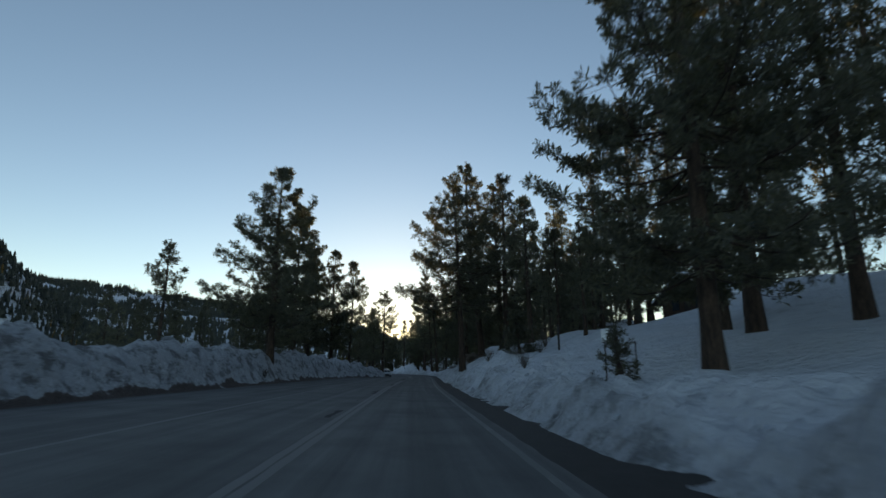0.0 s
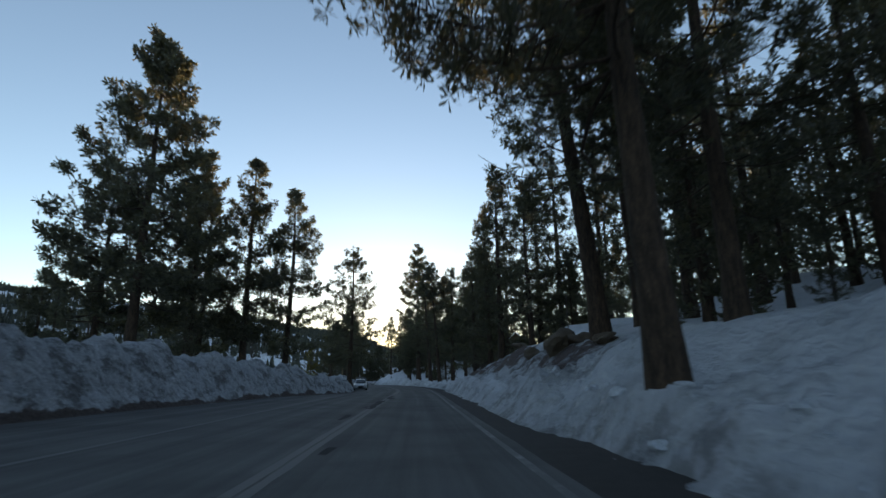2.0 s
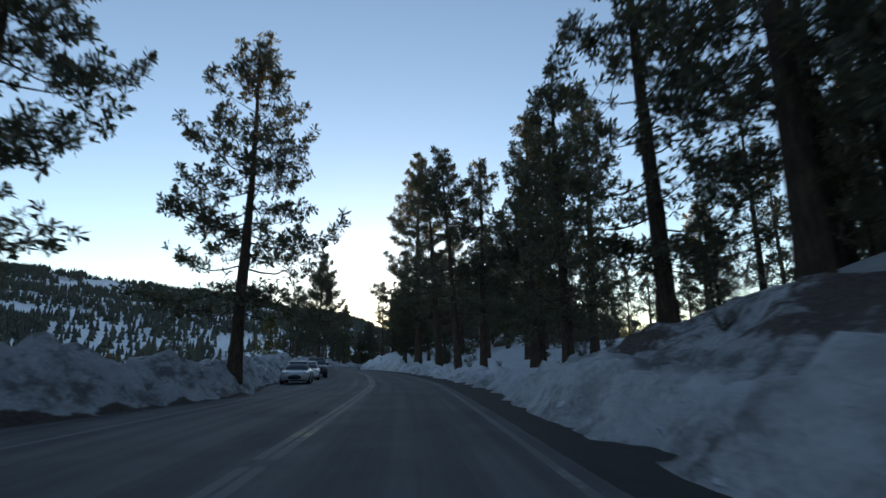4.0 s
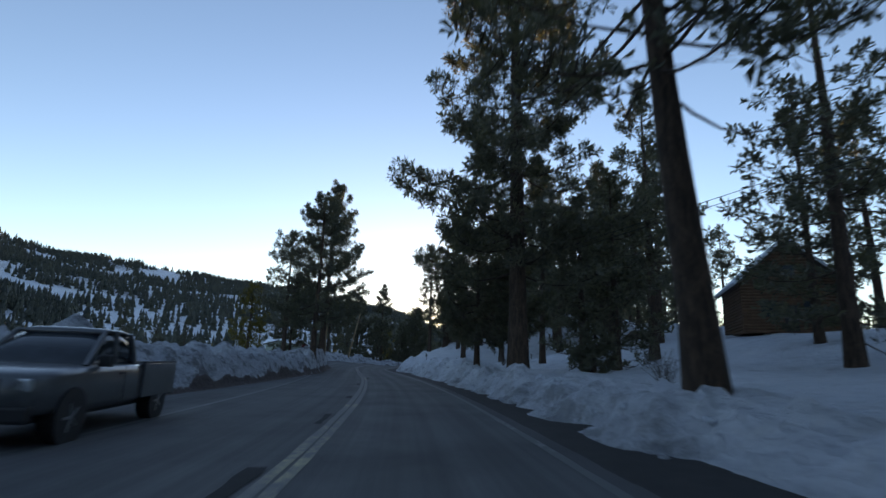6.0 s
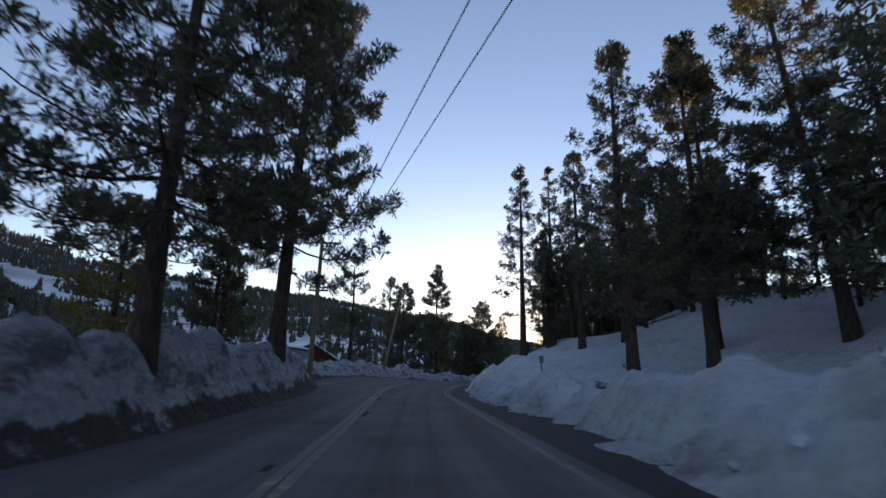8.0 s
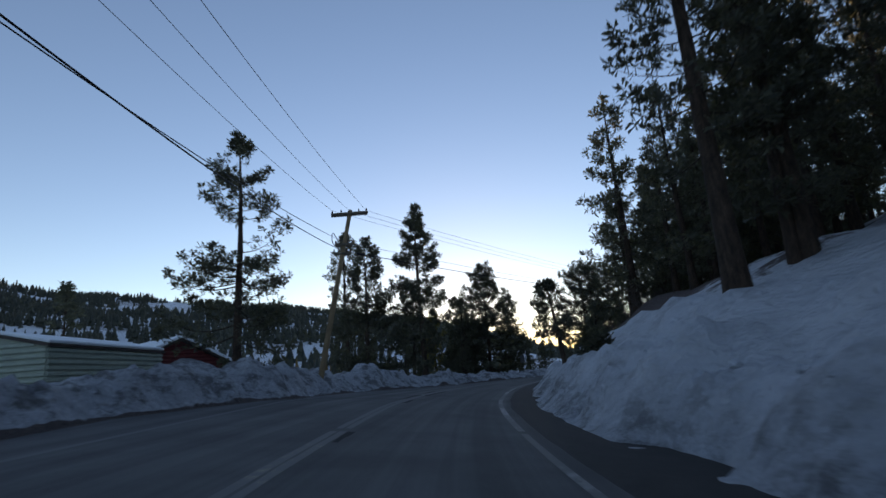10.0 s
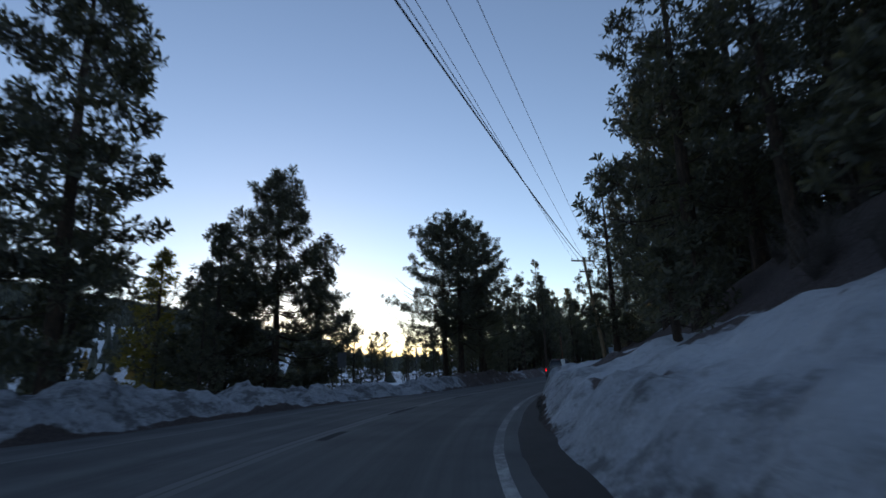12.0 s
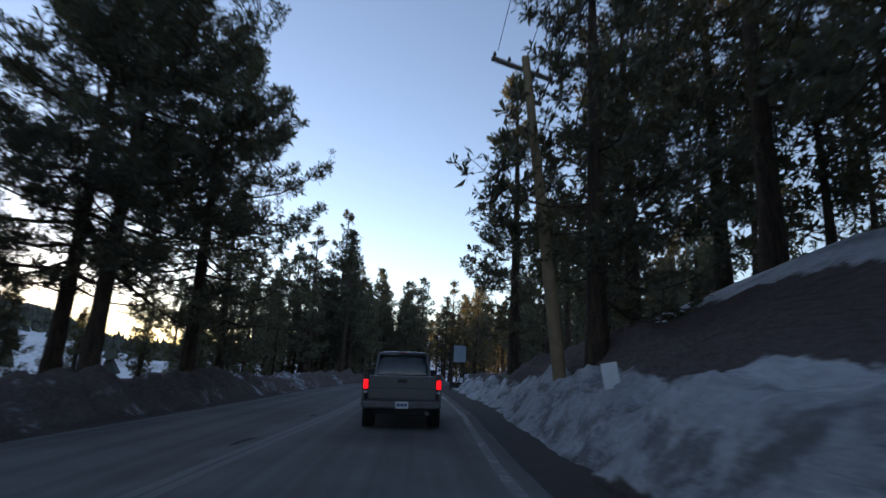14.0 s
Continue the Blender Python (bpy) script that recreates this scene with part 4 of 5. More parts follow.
thicket([(238 + 2.6 * i, -13 - (i * 5) % 9) for i in range(15)], 3.0, 5.5, 21)
thicket([(44 + 4.2 * i, -14.5 - (i * 4) % 7) for i in range(12)], 2.2, 4.5, 22)
thicket([(76 + 5 * i, 11 + (i * 4) % 6) for i in range(6)], 2.5, 5.0, 23)
thicket([(266 + 1.5 * i, -9.5 - (i * 4) % 9) for i in range(22)], 2.5, 5.5, 24)
thicket([(40 + 3.0 * i, 9.5 + (i * 4) % 7) for i in range(12)], 2.0, 4.5, 25)


# ---------------------------------------------------------------- far woods on the hills
def far_woods(name, spots, hmin, hmax, material, label, seed):
    """Many small conifers as one mesh: tiers of drooping, uneven skirts."""
    g = np.random.default_rng(seed)
    x, y = spots
    z = ground_z(x, y) - 0.5
    n = len(x)
    H = hmin + (hmax - hmin) * g.random(n) ** 1.3
    R = H * (0.16 + 0.12 * g.random(n))
    sides, tiers = 6, 3
    vs, fs, base = [], [], 0
    for t in range(tiers):
        u0, u1 = 0.08 + 0.92 * t / tiers, min(1.0, 0.08 + 0.92 * (t + 1.55) / tiers)
        r = R * (1 - t / tiers) ** 0.8
        a = np.arange(sides)[None] * 2 * math.pi / sides + g.random((n, 1)) * 6.28
        rr = r[:, None] * (0.55 + 0.75 * g.random((n, sides)))
        zz = (z + H * u0)[:, None] + H[:, None] * 0.06 * g.normal(0, 1, (n, sides))
        ring = np.stack([x[:, None] + rr * np.cos(a), y[:, None] + rr * np.sin(a), zz], -1)
        tip = np.stack([x + g.normal(0, 0.1, n), y + g.normal(0, 0.1, n), z + H * u1], -1)[:, None, :]
        v = np.concatenate([ring, tip], 1)
        k = sides + 1
        b = base + np.arange(n)[:, None] * k
        j = np.arange(sides)[None]
        f = np.stack([b + j, b + (j + 1) % sides, b + sides + 0 * j], -1).reshape(-1, 3)
        vs.append(v.reshape(-1, 3))
        fs.append(f)
        base += n * k
    tagged(new(name, mesh_of(name, np.vstack(vs), np.vstack(fs), material)), label, "woods", "", "stuff")


def polar_spots(n, az0, az1, r0, r1, seed, clear=0.45, cx=-8.0, cy=60.0):
    g = np.random.default_rng(seed)
    az = np.radians(az0 + (az1 - az0) * g.random(n))
    r = r0 + (r1 - r0) * np.sqrt(g.random(n))
    x, y = cx - r * np.sin(az), cy + r * np.cos(az)
    keep = (fbm(x, y, 45, 4, 17) > clear) & (np.abs(road_sd(x, y)[1]) > 46)
    return x[keep], y[keep]


HILL_NEEDLE = needle_material("hill_conifers", (0.05, 0.058, 0.05), (0.11, 0.115, 0.085), 0.15)
# brush colour already holds the gold of sunlight
BRUSH = needle_material("sunlit_gold_brush", (0.12, 0.08, 0.03), (0.28, 0.18, 0.05), 0.3)
far_woods("hill_woods", polar_spots(23000, 4.5, 80, 330, 1080, 3, 0.45), 6, 11, HILL_NEEDLE, "scattered dark conifers over snowy hillsides", 3)
far_woods("ridge_woods", polar_spots(6500, -6, 4.6, 420, 1120, 8, 0.22), 6, 12, HILL_NEEDLE, "dark conifers on the snowy ridge ahead", 8)
far_woods("spur_woods", polar_spots(3600, 34, 70, 190, 420, 14, 0.3), 4, 8, HILL_NEEDLE, "dark conifers on a nearby snowy hillside", 14)
far_woods("valley_woods", polar_spots(900, -2, 70, 150, 360, 4, 0.45), 4, 10, HILL_NEEDLE, "small conifers on the snowy valley floor", 4)
far_woods("golden_brush", polar_spots(420, 2, 60, 110, 330, 5, 0.52), 2.5, 7, BRUSH, "brush and young trees across the valley, sunlit gold in their colour", 5)
far_woods("slope_woods", polar_spots(1500, -75, -8, 300, 900, 6, 0.35), 7, 14, HILL_NEEDLE, "dark conifers on the far slope", 6)

# ---------------------------------------------------------------- vehicles
TYRE = plain("tyre_rubber", (0.02, 0.02, 0.021), 0.85, var=0.4, scale=9)
RIM = plain("alloy_rim", (0.32, 0.33, 0.34), 0.35, 0.8, 0.3, 8)
GLASS = glass_material("tinted_car_glass")
BLACK = plain("black_plastic", (0.018, 0.018, 0.02), 0.6, var=0.4, scale=7)
CHROME = plain("dull_chrome", (0.4, 0.41, 0.42), 0.3, 0.9, 0.3, 5)
BUMPER = plain("grey_bumper", (0.09, 0.092, 0.098), 0.45, 0.4, 0.3, 5)
LAMP_GLASS = plain("headlamp_lens", (0.45, 0.48, 0.5), 0.12, 0.3, 0.3, 12)
TAIL = lit_material("lit_tail_lamp", (0.9, 0.006, 0.006), 0.55)
RED_LENS = plain("red_lens", (0.25, 0.012, 0.012), 0.2, var=0.3)
PLATE = plain("number_plate", (0.55, 0.57, 0.6), 0.5, var=0.15)
INK = plain("plate_ink", (0.05, 0.07, 0.18), 0.6)
WHITE_CAR = plain("white_car_paint", (0.62, 0.63, 0.64), 0.35, 0.0, 0.12, 1.5, coat=0.5)
SILVER_CAR = plain("silver_car_paint", (0.34, 0.36, 0.38), 0.38, 0.5, 0.15, 1.5, coat=0.4)
DARK_CAR = plain("dark_grey_car_paint", (0.10, 0.105, 0.11), 0.35, 0.3, 0.3, 1.5, coat=0.4)
TRUCK_PAINT = plain("grey_green_truck_paint", (0.085, 0.09, 0.095), 0.4, 0.35, 0.2, 1.3, coat=0.35)


def ring_of(w, z0, z1, n=20, power=4.0):
    """A rounded cross-section, half width w, from z0 to z1."""
    a = np.arange(n) * 2 * math.pi / n + math.pi / n
    c, s = np.cos(a), np.sin(a)
    return np.stack([np.sign(c) * np.abs(c) ** (2 / power) * w, (z0 + z1) / 2 + np.sign(s) * np.abs(s) ** (2 / power) * (z1 - z0) / 2], -1)


def loft(name, rows, material, parent, label="", power=4.5, n=20):
    """A closed skin through sections (y, half width, z0, z1)."""
    v, f = [], []
    for y, w, z0, z1 in rows:
        r = ring_of(w, z0, z1, n, power)
        v += [(p, y, q) for p, q in r]
    for i in range(len(rows) - 1):
        for j in range(n):
            k = (j + 1) % n
            f.append((i * n + j, i * n + k, (i + 1) * n + k, (i + 1) * n + j))
    f.append(tuple(range(n))[::-1])
    f.append(tuple((len(rows) - 1) * n + j for j in range(n)))
    me = mesh_of(name, v, f, material, True)
    return part(name, me, material, parent, label)


def wheel(parent, x, y, r, w):
    bm = bmesh.new()
    bmesh.ops.create_cone(bm, cap_ends=True, segments=28, radius1=r, radius2=r, depth=w, matrix=Matrix.Rotation(math.pi / 2, 4, "Y"))
    bmesh.ops.bevel(bm, geom=[e for e in bm.edges if len(e.link_faces) == 2 and any(len(q.verts) > 4 for q in e.link_faces)], offset=0.035, segments=3, affect="EDGES")
    wh = part("wheel", bm, TYRE, parent, "", pose(x, y, r))
    bm = bmesh.new()
    side = 1 if x > 0 else -1
    bmesh.ops.create_cone(bm, cap_ends=True, segments=24, radius1=r * 0.64, radius2=r * 0.58, depth=0.03, matrix=Matrix.Rotation(side * math.pi / 2, 4, "Y"))
    for i in range(5):
        a = i * 2 * math.pi / 5
        rod(bm, (side * 0.012, 0, 0), (side * 0.012, math.cos(a) * r * 0.58, math.sin(a) * r * 0.58), 0.035, 0.028, 6)
    part("rim", bm, RIM, wh, "", pose(side * (w / 2 + 0.008), 0, 0))
    return wh


def panel(name, pts, material, parent, thick=0.012, label=""):
    """A flat pane through the given corners, with thickness."""
    bm = bmesh.new()
    f = bm.faces.new([bm.verts.new(p) for p in pts])
    bm.normal_update()
    r = bmesh.ops.extrude_face_region(bm, geom=[f])
    bmesh.ops.translate(bm, vec=f.normal * thick, verts=[v for v in r["geom"] if isinstance(v, bmesh.types.BMVert)])
    bmesh.ops.recalc_face_normals(bm, faces=bm.faces)
    return part(name, bm, material, parent, label)


def boxpart(name, material, parent, dims, bevel=0.01, label="", m=None):
    return part(name, box(bmesh.new(), *dims, bevel=bevel), material, parent, label, m)


def plate(parent, y, z, face):
    p = boxpart("number_plate", PLATE, parent, (-0.155, -0.006, -0.075, 0.155, 0.006, 0.075), 0.004, "", pose(0, y, z))
    for i in range(3):
        boxpart("bar", INK, p, (-0.12 + 0.085 * i, -0.004, -0.025, -0.05 + 0.085 * i, 0.004, 0.03), 0, "", pose(0, face * 0.006, 0))


def arches(parent, ys, r, w):
    for y in ys:
        for sx in (1, -1):
            bm = bmesh.new()
            bmesh.ops.create_cone(bm, cap_ends=True, segments=24, radius1=r * 1.14, radius2=r * 1.14, depth=0.05, matrix=Matrix.Rotation(math.pi / 2, 4, "Y"))
            part("wheel_arch", bm, BLACK, parent, "", pose(sx * (w - 0.012), y, r * 1.02))


def small_car(m, paint, label, hatch=True):
    """A compact car: front at +y."""
    c = thing("car", m, label, "car", "parked vehicles")
    tail = -2.14 if hatch else -2.28
    deck = 1.04 if hatch else 0.98
    loft("body", [(2.17, 0.55, 0.30, 0.55), (2.10, 0.76, 0.22, 0.68), (1.85, 0.86, 0.19, 0.76), (1.3, 0.90, 0.19, 0.87), (0.8, 0.905, 0.19, 0.94), (0, 0.91, 0.19, 0.96), (-1.2, 0.91, 0.2, 1.0),
                  (tail + 0.3, 0.86, 0.24, deck), (tail + 0.06, 0.78, 0.3, deck - 0.05), (tail, 0.66, 0.36, deck - 0.14)], paint, c, "", 5.0)
    end = tail + 0.22 if hatch else -1.75
    loft("cabin_glass", [(1.02, 0.70, 0.88, 0.95), (0.72, 0.70, 0.88, 1.14), (0.28, 0.66, 0.88, 1.38), (-0.2, 0.645, 0.88, 1.45), (-0.9, 0.64, 0.88, 1.44), (end + 0.5, 0.63, 0.88, 1.32), (end + 0.15, 0.64, 0.88, 1.12), (end, 0.62, 0.88, 0.98)], GLASS, c, "", 3.4)
    loft("roof", [(0.34, 0.56, 1.36, 1.405), (0.1, 0.585, 1.36, 1.45), (-0.3, 0.59, 1.36, 1.475), (-0.95, 0.58, 1.36, 1.465), (end + 0.62, 0.56, 1.28, 1.40), (end + 0.42, 0.54, 1.22, 1.31)], paint, c, "", 3.0)
    for sx in (1, -1):
        for a, b in (((0.72 * sx, 0.98, 0.92), (0.60 * sx, 0.26, 1.40)), ((0.665 * sx, -0.32, 0.95), (0.60 * sx, -0.32, 1.43)), ((0.665 * sx, end + 0.35, 1.0), (0.56 * sx, end + 0.75, 1.38))):
            part("pillar", rod(bmesh.new(), a, b, 0.032, 0.03, 8), paint, c)
        boxpart("mirror", paint, c, (0.86 * sx - 0.09, 0.62, 0.92, 0.86 * sx + 0.12 * sx + 0.06, 0.74, 1.04), 0.03)
        hl = boxpart("headlight", LAMP_GLASS, c, (-0.15, -0.16, -0.055, 0.15, 0.16, 0.055), 0.03, "swept clear headlight", pose(0.66 * sx, 1.92, 0.70, 0, 12 * sx, -32 * sx))
        boxpart("tail_light", RED_LENS, c, (-0.1, -0.05, -0.12, 0.1, 0.05, 0.12), 0.02, "red tail light", pose(0.70 * sx, tail + 0.1, 0.84))
        part("door_seam", box(bmesh.new(), 0.906 * sx - 0.004, -0.29, 0.34, 0.906 * sx + 0.004, -0.275, 0.93), BLACK, c)
        boxpart("door_handle", paint, c, (0.905 * sx - 0.02, -0.25, 0.82, 0.905 * sx + 0.02, -0.08, 0.85), 0.006)
    loft("grille", [(2.195, 0.36, 0.33, 0.55), (2.15, 0.46, 0.31, 0.59), (2.06, 0.50, 0.30, 0.61)], BLACK, c, "black hexagonal grille", 2.4)
    boxpart("lower_intake", BLACK, c, (-0.6, 2.10, 0.22, 0.6, 2.17, 0.30), 0.02)
    part("bonnet_seam", box(bmesh.new(), -0.62, 1.99, 0.735, 0.62, 2.0, 0.742), BLACK, c)
    arches(c, (1.32, -1.32), 0.32, 0.905)
    for y in (1.32, -1.32):
        for sx in (1, -1):
            wheel(c, 0.80 * sx, y, 0.32, 0.21)
    return c


def pickup(m, paint, label, tail_mat, group=""):
    """A crew-cab pickup: front at +y."""
    c = thing("pickup_truck", m, label, "pickup truck", group)
    loft("front_body", [(2.72, 0.80, 0.52, 0.98), (2.60, 0.90, 0.45, 1.06), (2.0, 0.945, 0.42, 1.12), (1.25, 0.95, 0.40, 1.16), (0.4, 0.955, 0.40, 1.17), (-0.55, 0.955, 0.40, 1.17), (-0.78, 0.95, 0.42, 1.17)], paint, c, "", 7.0)
    loft("cab_glass", [(1.28, 0.80, 1.08, 1.18), (0.85, 0.77, 1.08, 1.48), (0.45, 0.74, 1.08, 1.72), (-0.1, 0.725, 1.08, 1.76), (-0.55, 0.72, 1.08, 1.73), (-0.76, 0.74, 1.08, 1.45), (-0.80, 0.75, 1.08, 1.2)], GLASS, c, "", 4.5)
    loft("roof", [(0.55, 0.66, 1.66, 1.73), (0.3, 0.69, 1.66, 1.785), (-0.3, 0.69, 1.66, 1.79), (-0.62, 0.67, 1.64, 1.755)], paint, c, "", 3.6)
    for sx in (1, -1):
        for a, b in (((0.82 * sx, 1.26, 1.12), (0.70 * sx, 0.5, 1.71)), ((0.76 * sx, 0.1, 1.14), (0.70 * sx, 0.05, 1.74)), ((0.76 * sx, -0.78, 1.14), (0.69 * sx, -0.60, 1.72))):
            part("pillar", rod(bmesh.new(), a, b, 0.05, 0.045, 8), paint, c)
        boxpart("mirror", BLACK, c, (0.98 * sx - 0.1, 0.86, 1.12, 0.98 * sx + 0.12, 0.96, 1.32), 0.03)
        boxpart("bed_side", paint, c, (0.935 * sx - 0.045, -2.62, 0.50, 0.935 * sx + 0.025, -0.80, 1.17), 0.02)
        boxpart("bed_rail", BLACK, c, (0.925 * sx - 0.05, -2.62, 1.172, 0.925 * sx + 0.04, -0.82, 1.20), 0.008)
        tl = boxpart("tail_light", tail_mat, c, (0.89 * sx - 0.05, -2.67, 0.88, 0.89 * sx + 0.05, -2.60, 1.08), 0.015, "red tail light")
        boxpart("reverse_lens", LAMP_GLASS, tl, (0.885 * sx - 0.045, -2.674, 0.78, 0.885 * sx + 0.045, -2.62, 0.835), 0.006)
        boxpart("headlight", LAMP_GLASS, c, (0.68 * sx - 0.17, 2.58, 0.80, 0.68 * sx + 0.17, 2.72, 0.98), 0.03)
        part("door_seam", box(bmesh.new(), 0.955 * sx - 0.004, 0.02, 0.5, 0.955 * sx + 0.004, 0.035, 1.12), BLACK, c)
        boxpart("door_handle", BLACK, c, (0.955 * sx - 0.02, 0.08, 0.98, 0.955 * sx + 0.02, 0.26, 1.02), 0.006)
    boxpart("bed_floor", BLACK, c, (-0.9, -2.6, 0.56, 0.9, -0.82, 0.64), 0.01)
    boxpart("bed_front", paint, c, (-0.9, -0.90, 0.56, 0.9, -0.84, 1.15), 0.01)
    tg = boxpart("tailgate", paint, c, (-0.82, -2.66, 0.66, 0.82, -2.59, 1.17), 0.02)
    boxpart("handle", BLACK, tg, (-0.12, -2.675, 1.02, 0.12, -2.65, 1.10), 0.012, "black tailgate handle")
    boxpart("crease", BLACK, tg, (-0.78, -2.664, 0.895, 0.78, -2.655, 0.905), 0)
    boxpart("rear_bumper", BUMPER, c, (-0.94, -2.80, 0.46, 0.94, -2.62, 0.62), 0.035, "dark grey step bumper")
    boxpart("front_bumper", BLACK, c, (-0.92, 2.66, 0.40, 0.92, 2.82, 0.62), 0.04)
    boxpart("grille", BLACK, c, (-0.48, 2.68, 0.68, 0.48, 2.76, 0.98), 0.03, "black grille")
    boxpart("under_frame", BLACK, c, (-0.7, -2.5, 0.34, 0.7, 2.4, 0.50), 0.02)
    part("exhaust", rod(bmesh.new(), (0.55, -2.2, 0.38), (0.62, -2.72, 0.36), 0.035, None, 10), CHROME, c)
    boxpart("roof_lamp", RED_LENS, c, (-0.12, -0.70, 1.735, 0.12, -0.64, 1.765), 0.006)
    arches(c, (1.75, -1.75), 0.385, 0.955)
    for y in (1.75, -1.75):
        for sx in (1, -1):
            wheel(c, 0.80 * sx, y, 0.385, 0.26)
    plate(c, -2.81, 0.545, -1)
    return c


def on_road(s, d, turn=0.0, lift=0.0):
    """A pose on the road, heading along it (turn: degrees more to the left)."""
    x, y = (float(v) for v in along(s, d))
    x2, y2 = (float(v) for v in along(s + 1, d))
    return pose(x, y, float(road_z(np.array(s), np.array(d))) + lift, 0, float(BANK(s, 1)), math.degrees(math.atan2(-(x2 - x), y2 - y)) + turn)


small_car(on_road(117.3, -6.3, 181), SILVER_CAR, "silver saloon car parked on the snowy shoulder", False)
small_car(on_road(124.9, -6.3, 183), WHITE_CAR, "white hatchback with black grille parked on the shoulder")
pickup(on_road(131.6, -6.1, 184), DARK_CAR, "dark grey crew-cab pickup parked on the shoulder", RED_LENS, "parked vehicles")
pickup(on_road(273.3, -0.1, 1.5) @ Matrix.Diagonal((0.92, 1, 1, 1)), TRUCK_PAINT, "dark grey pickup truck with lit tail lights on the road", TAIL)

# ---------------------------------------------------------------- poles and wires
POLE_WOOD = plain("weathered_pole_wood", (0.30, 0.21, 0.12), 0.85, var=0.35, scale=3, bumpy=0.5)
ARM_WOOD = plain("grey_arm_wood", (0.16, 0.13, 0.10), 0.85, var=0.35, scale=5)
INSULATOR = plain("brown_insulator", (0.10, 0.05, 0.035), 0.25, var=0.3)
WIRE = plain("black_cable", (0.012, 0.012, 0.013), 0.6)


def utility_pole(foot, top, arms, turn, label):
    """A wooden pole with cross-arms (height, half length, doubled) square to the turn."""
    foot, top = Vector(foot), Vector(top)
    p = thing("utility_pole", Matrix.Translation(foot), label, "utility pole", "utility poles")
    d = top - foot
    part("pole", rod(bmesh.new(), -d * 0.04, d, 0.17, 0.11, 14), POLE_WOOD, p)
    ends = []
    ax = Vector((math.cos(radians(turn)), math.sin(radians(turn)), 0))
    fw = Vector((-ax.y, ax.x, 0))
    for h, half, double, tilt in arms:
        c = d * (h / d.z)
        for k in ((-1, 1) if double else (1,)):
            cc = c + fw * 0.17 * k
            bm = bmesh.new()
            r = Matrix.Translation(cc) @ Matrix.Rotation(radians(turn), 4, "Z") @ Matrix.Rotation(radians(tilt), 4, "Y")
            box(bm, -half, -0.05, -0.06, half, 0.05, 0.06, 0.008, r)
            arm = part("cross_arm", bm, ARM_WOOD, p)
            for q in (-0.92, -0.45, 0.5, 0.92):
                b = r @ Vector((q * half, 0, 0.06))
                bm = bmesh.new()
                rod(bm, b, b + Vector((0, 0, 0.08)), 0.015, None, 6)
                rod(bm, b + Vector((0, 0, 0.06)), b + Vector((0, 0, 0.16)), 0.05, 0.035, 8)
                part("insulator", bm, INSULATOR, arm)
        ends.append([foot + c + ax * (q * half) + Vector((0, 0, 0.2)) for q in (-0.92, 0.0, 0.92)])
    return ends


def wire(a, b, sag, r=0.012, label="black overhead cable between poles"):
    a, b = Vector(a), Vector(b)
    n = 26
    u = np.linspace(0, 1, n)
    pts = np.array([list(a.lerp(b, t)) for t in u])
    pts[:, 2] -= sag * 4 * u * (1 - u)
    v, f = tubes(pts[None], np.full((1, n), r), 5)
    tagged(new("overhead_cable", mesh_of("overhead_cable", v, f, WIRE, True)), label, "cable", "overhead cables")


pa = utility_pole((-33.5, 219.2, ground_at(-33.5, 219.2)), (-31.5, 219.2, 10.7), ((9.0, 1.05, True, -4), (7.2, 0.5, True, 0), (6.7, 0.5, True, 0)), 20, "leaning sunlit wooden utility pole with double cross-arms")
pb = utility_pole((-1.9, 263.0, ground_at(-1.9, 263.0)), (-2.9, 263.3, 9.9), ((8.3, 1.0, False, 2), (7.4, 0.5, False, 0)), -10, "wooden utility pole with a T cross-arm")
pc = utility_pole((-28.7, 188.7, ground_at(-28.7, 188.7)), (-28.45, 188.7, 9.2), ((8.2, 1.15, False, 0), (5.2, 0.6, False, 0)), 10, "dark wooden utility pole behind the snow bank")
pd = utility_pole((6.4, 123.4, ground_at(6.4, 123.4)), (6.4, 123.4, 9.4), ((5.3, 0.6, False, 0),), 28, "wooden utility pole among the pines")
for k in range(3):
    wire(pa[0][k], pb[0][k], 0.55, 0.009)
    wire(pc[0][k], pa[0][k], 0.45, 0.009)
    if k:
        wire(pd[0][k], pc[1][k], 0.3, 0.011)
wire(pa[1][1], pb[1][1], 0.6, 0.012)
wire(pa[2][1], pb[1][2], 0.7, 0.022)
wire(pc[1][1], pa[1][1], 0.5, 0.014)
wire(pc[1][2], pa[2][1], 0.6, 0.02)
# splice box and slack loop on the cables beside the leaning pole
a, b = Vector(pa[2][1]), Vector(pb[1][2])
w = (b - a).normalized()
c = a + w * 1.0 - Vector((0, 0, 0.07))
tagged(part("cable_splice", rod(bmesh.new(), c, c + w * 0.55 - Vector((0, 0, 0.03)), 0.07, 0.06, 10), BLACK, None), "black splice case on an overhead cable", "cable splice")
a, b = Vector(pa[1][1]), Vector(pc[1][1])
w = (b - a).normalized()
n = 30
t = np.linspace(0, 2 * math.pi, n)
c = np.array(a + w * 2.2) + np.array([0, 0, -0.25])
loop = c + np.outer(0.75 * np.cos(t), np.array(w)) + np.outer(0.2 * np.sin(t) * (1.2 + np.cos(t)), [0, 0, 1.0])
v, f = tubes(loop[None], np.full((1, n), 0.02), 5)
tagged(new("cable_loop", mesh_of("cable_loop", v, f, WIRE, True)), "slack loop of black cable hung under a wire", "cable loop")

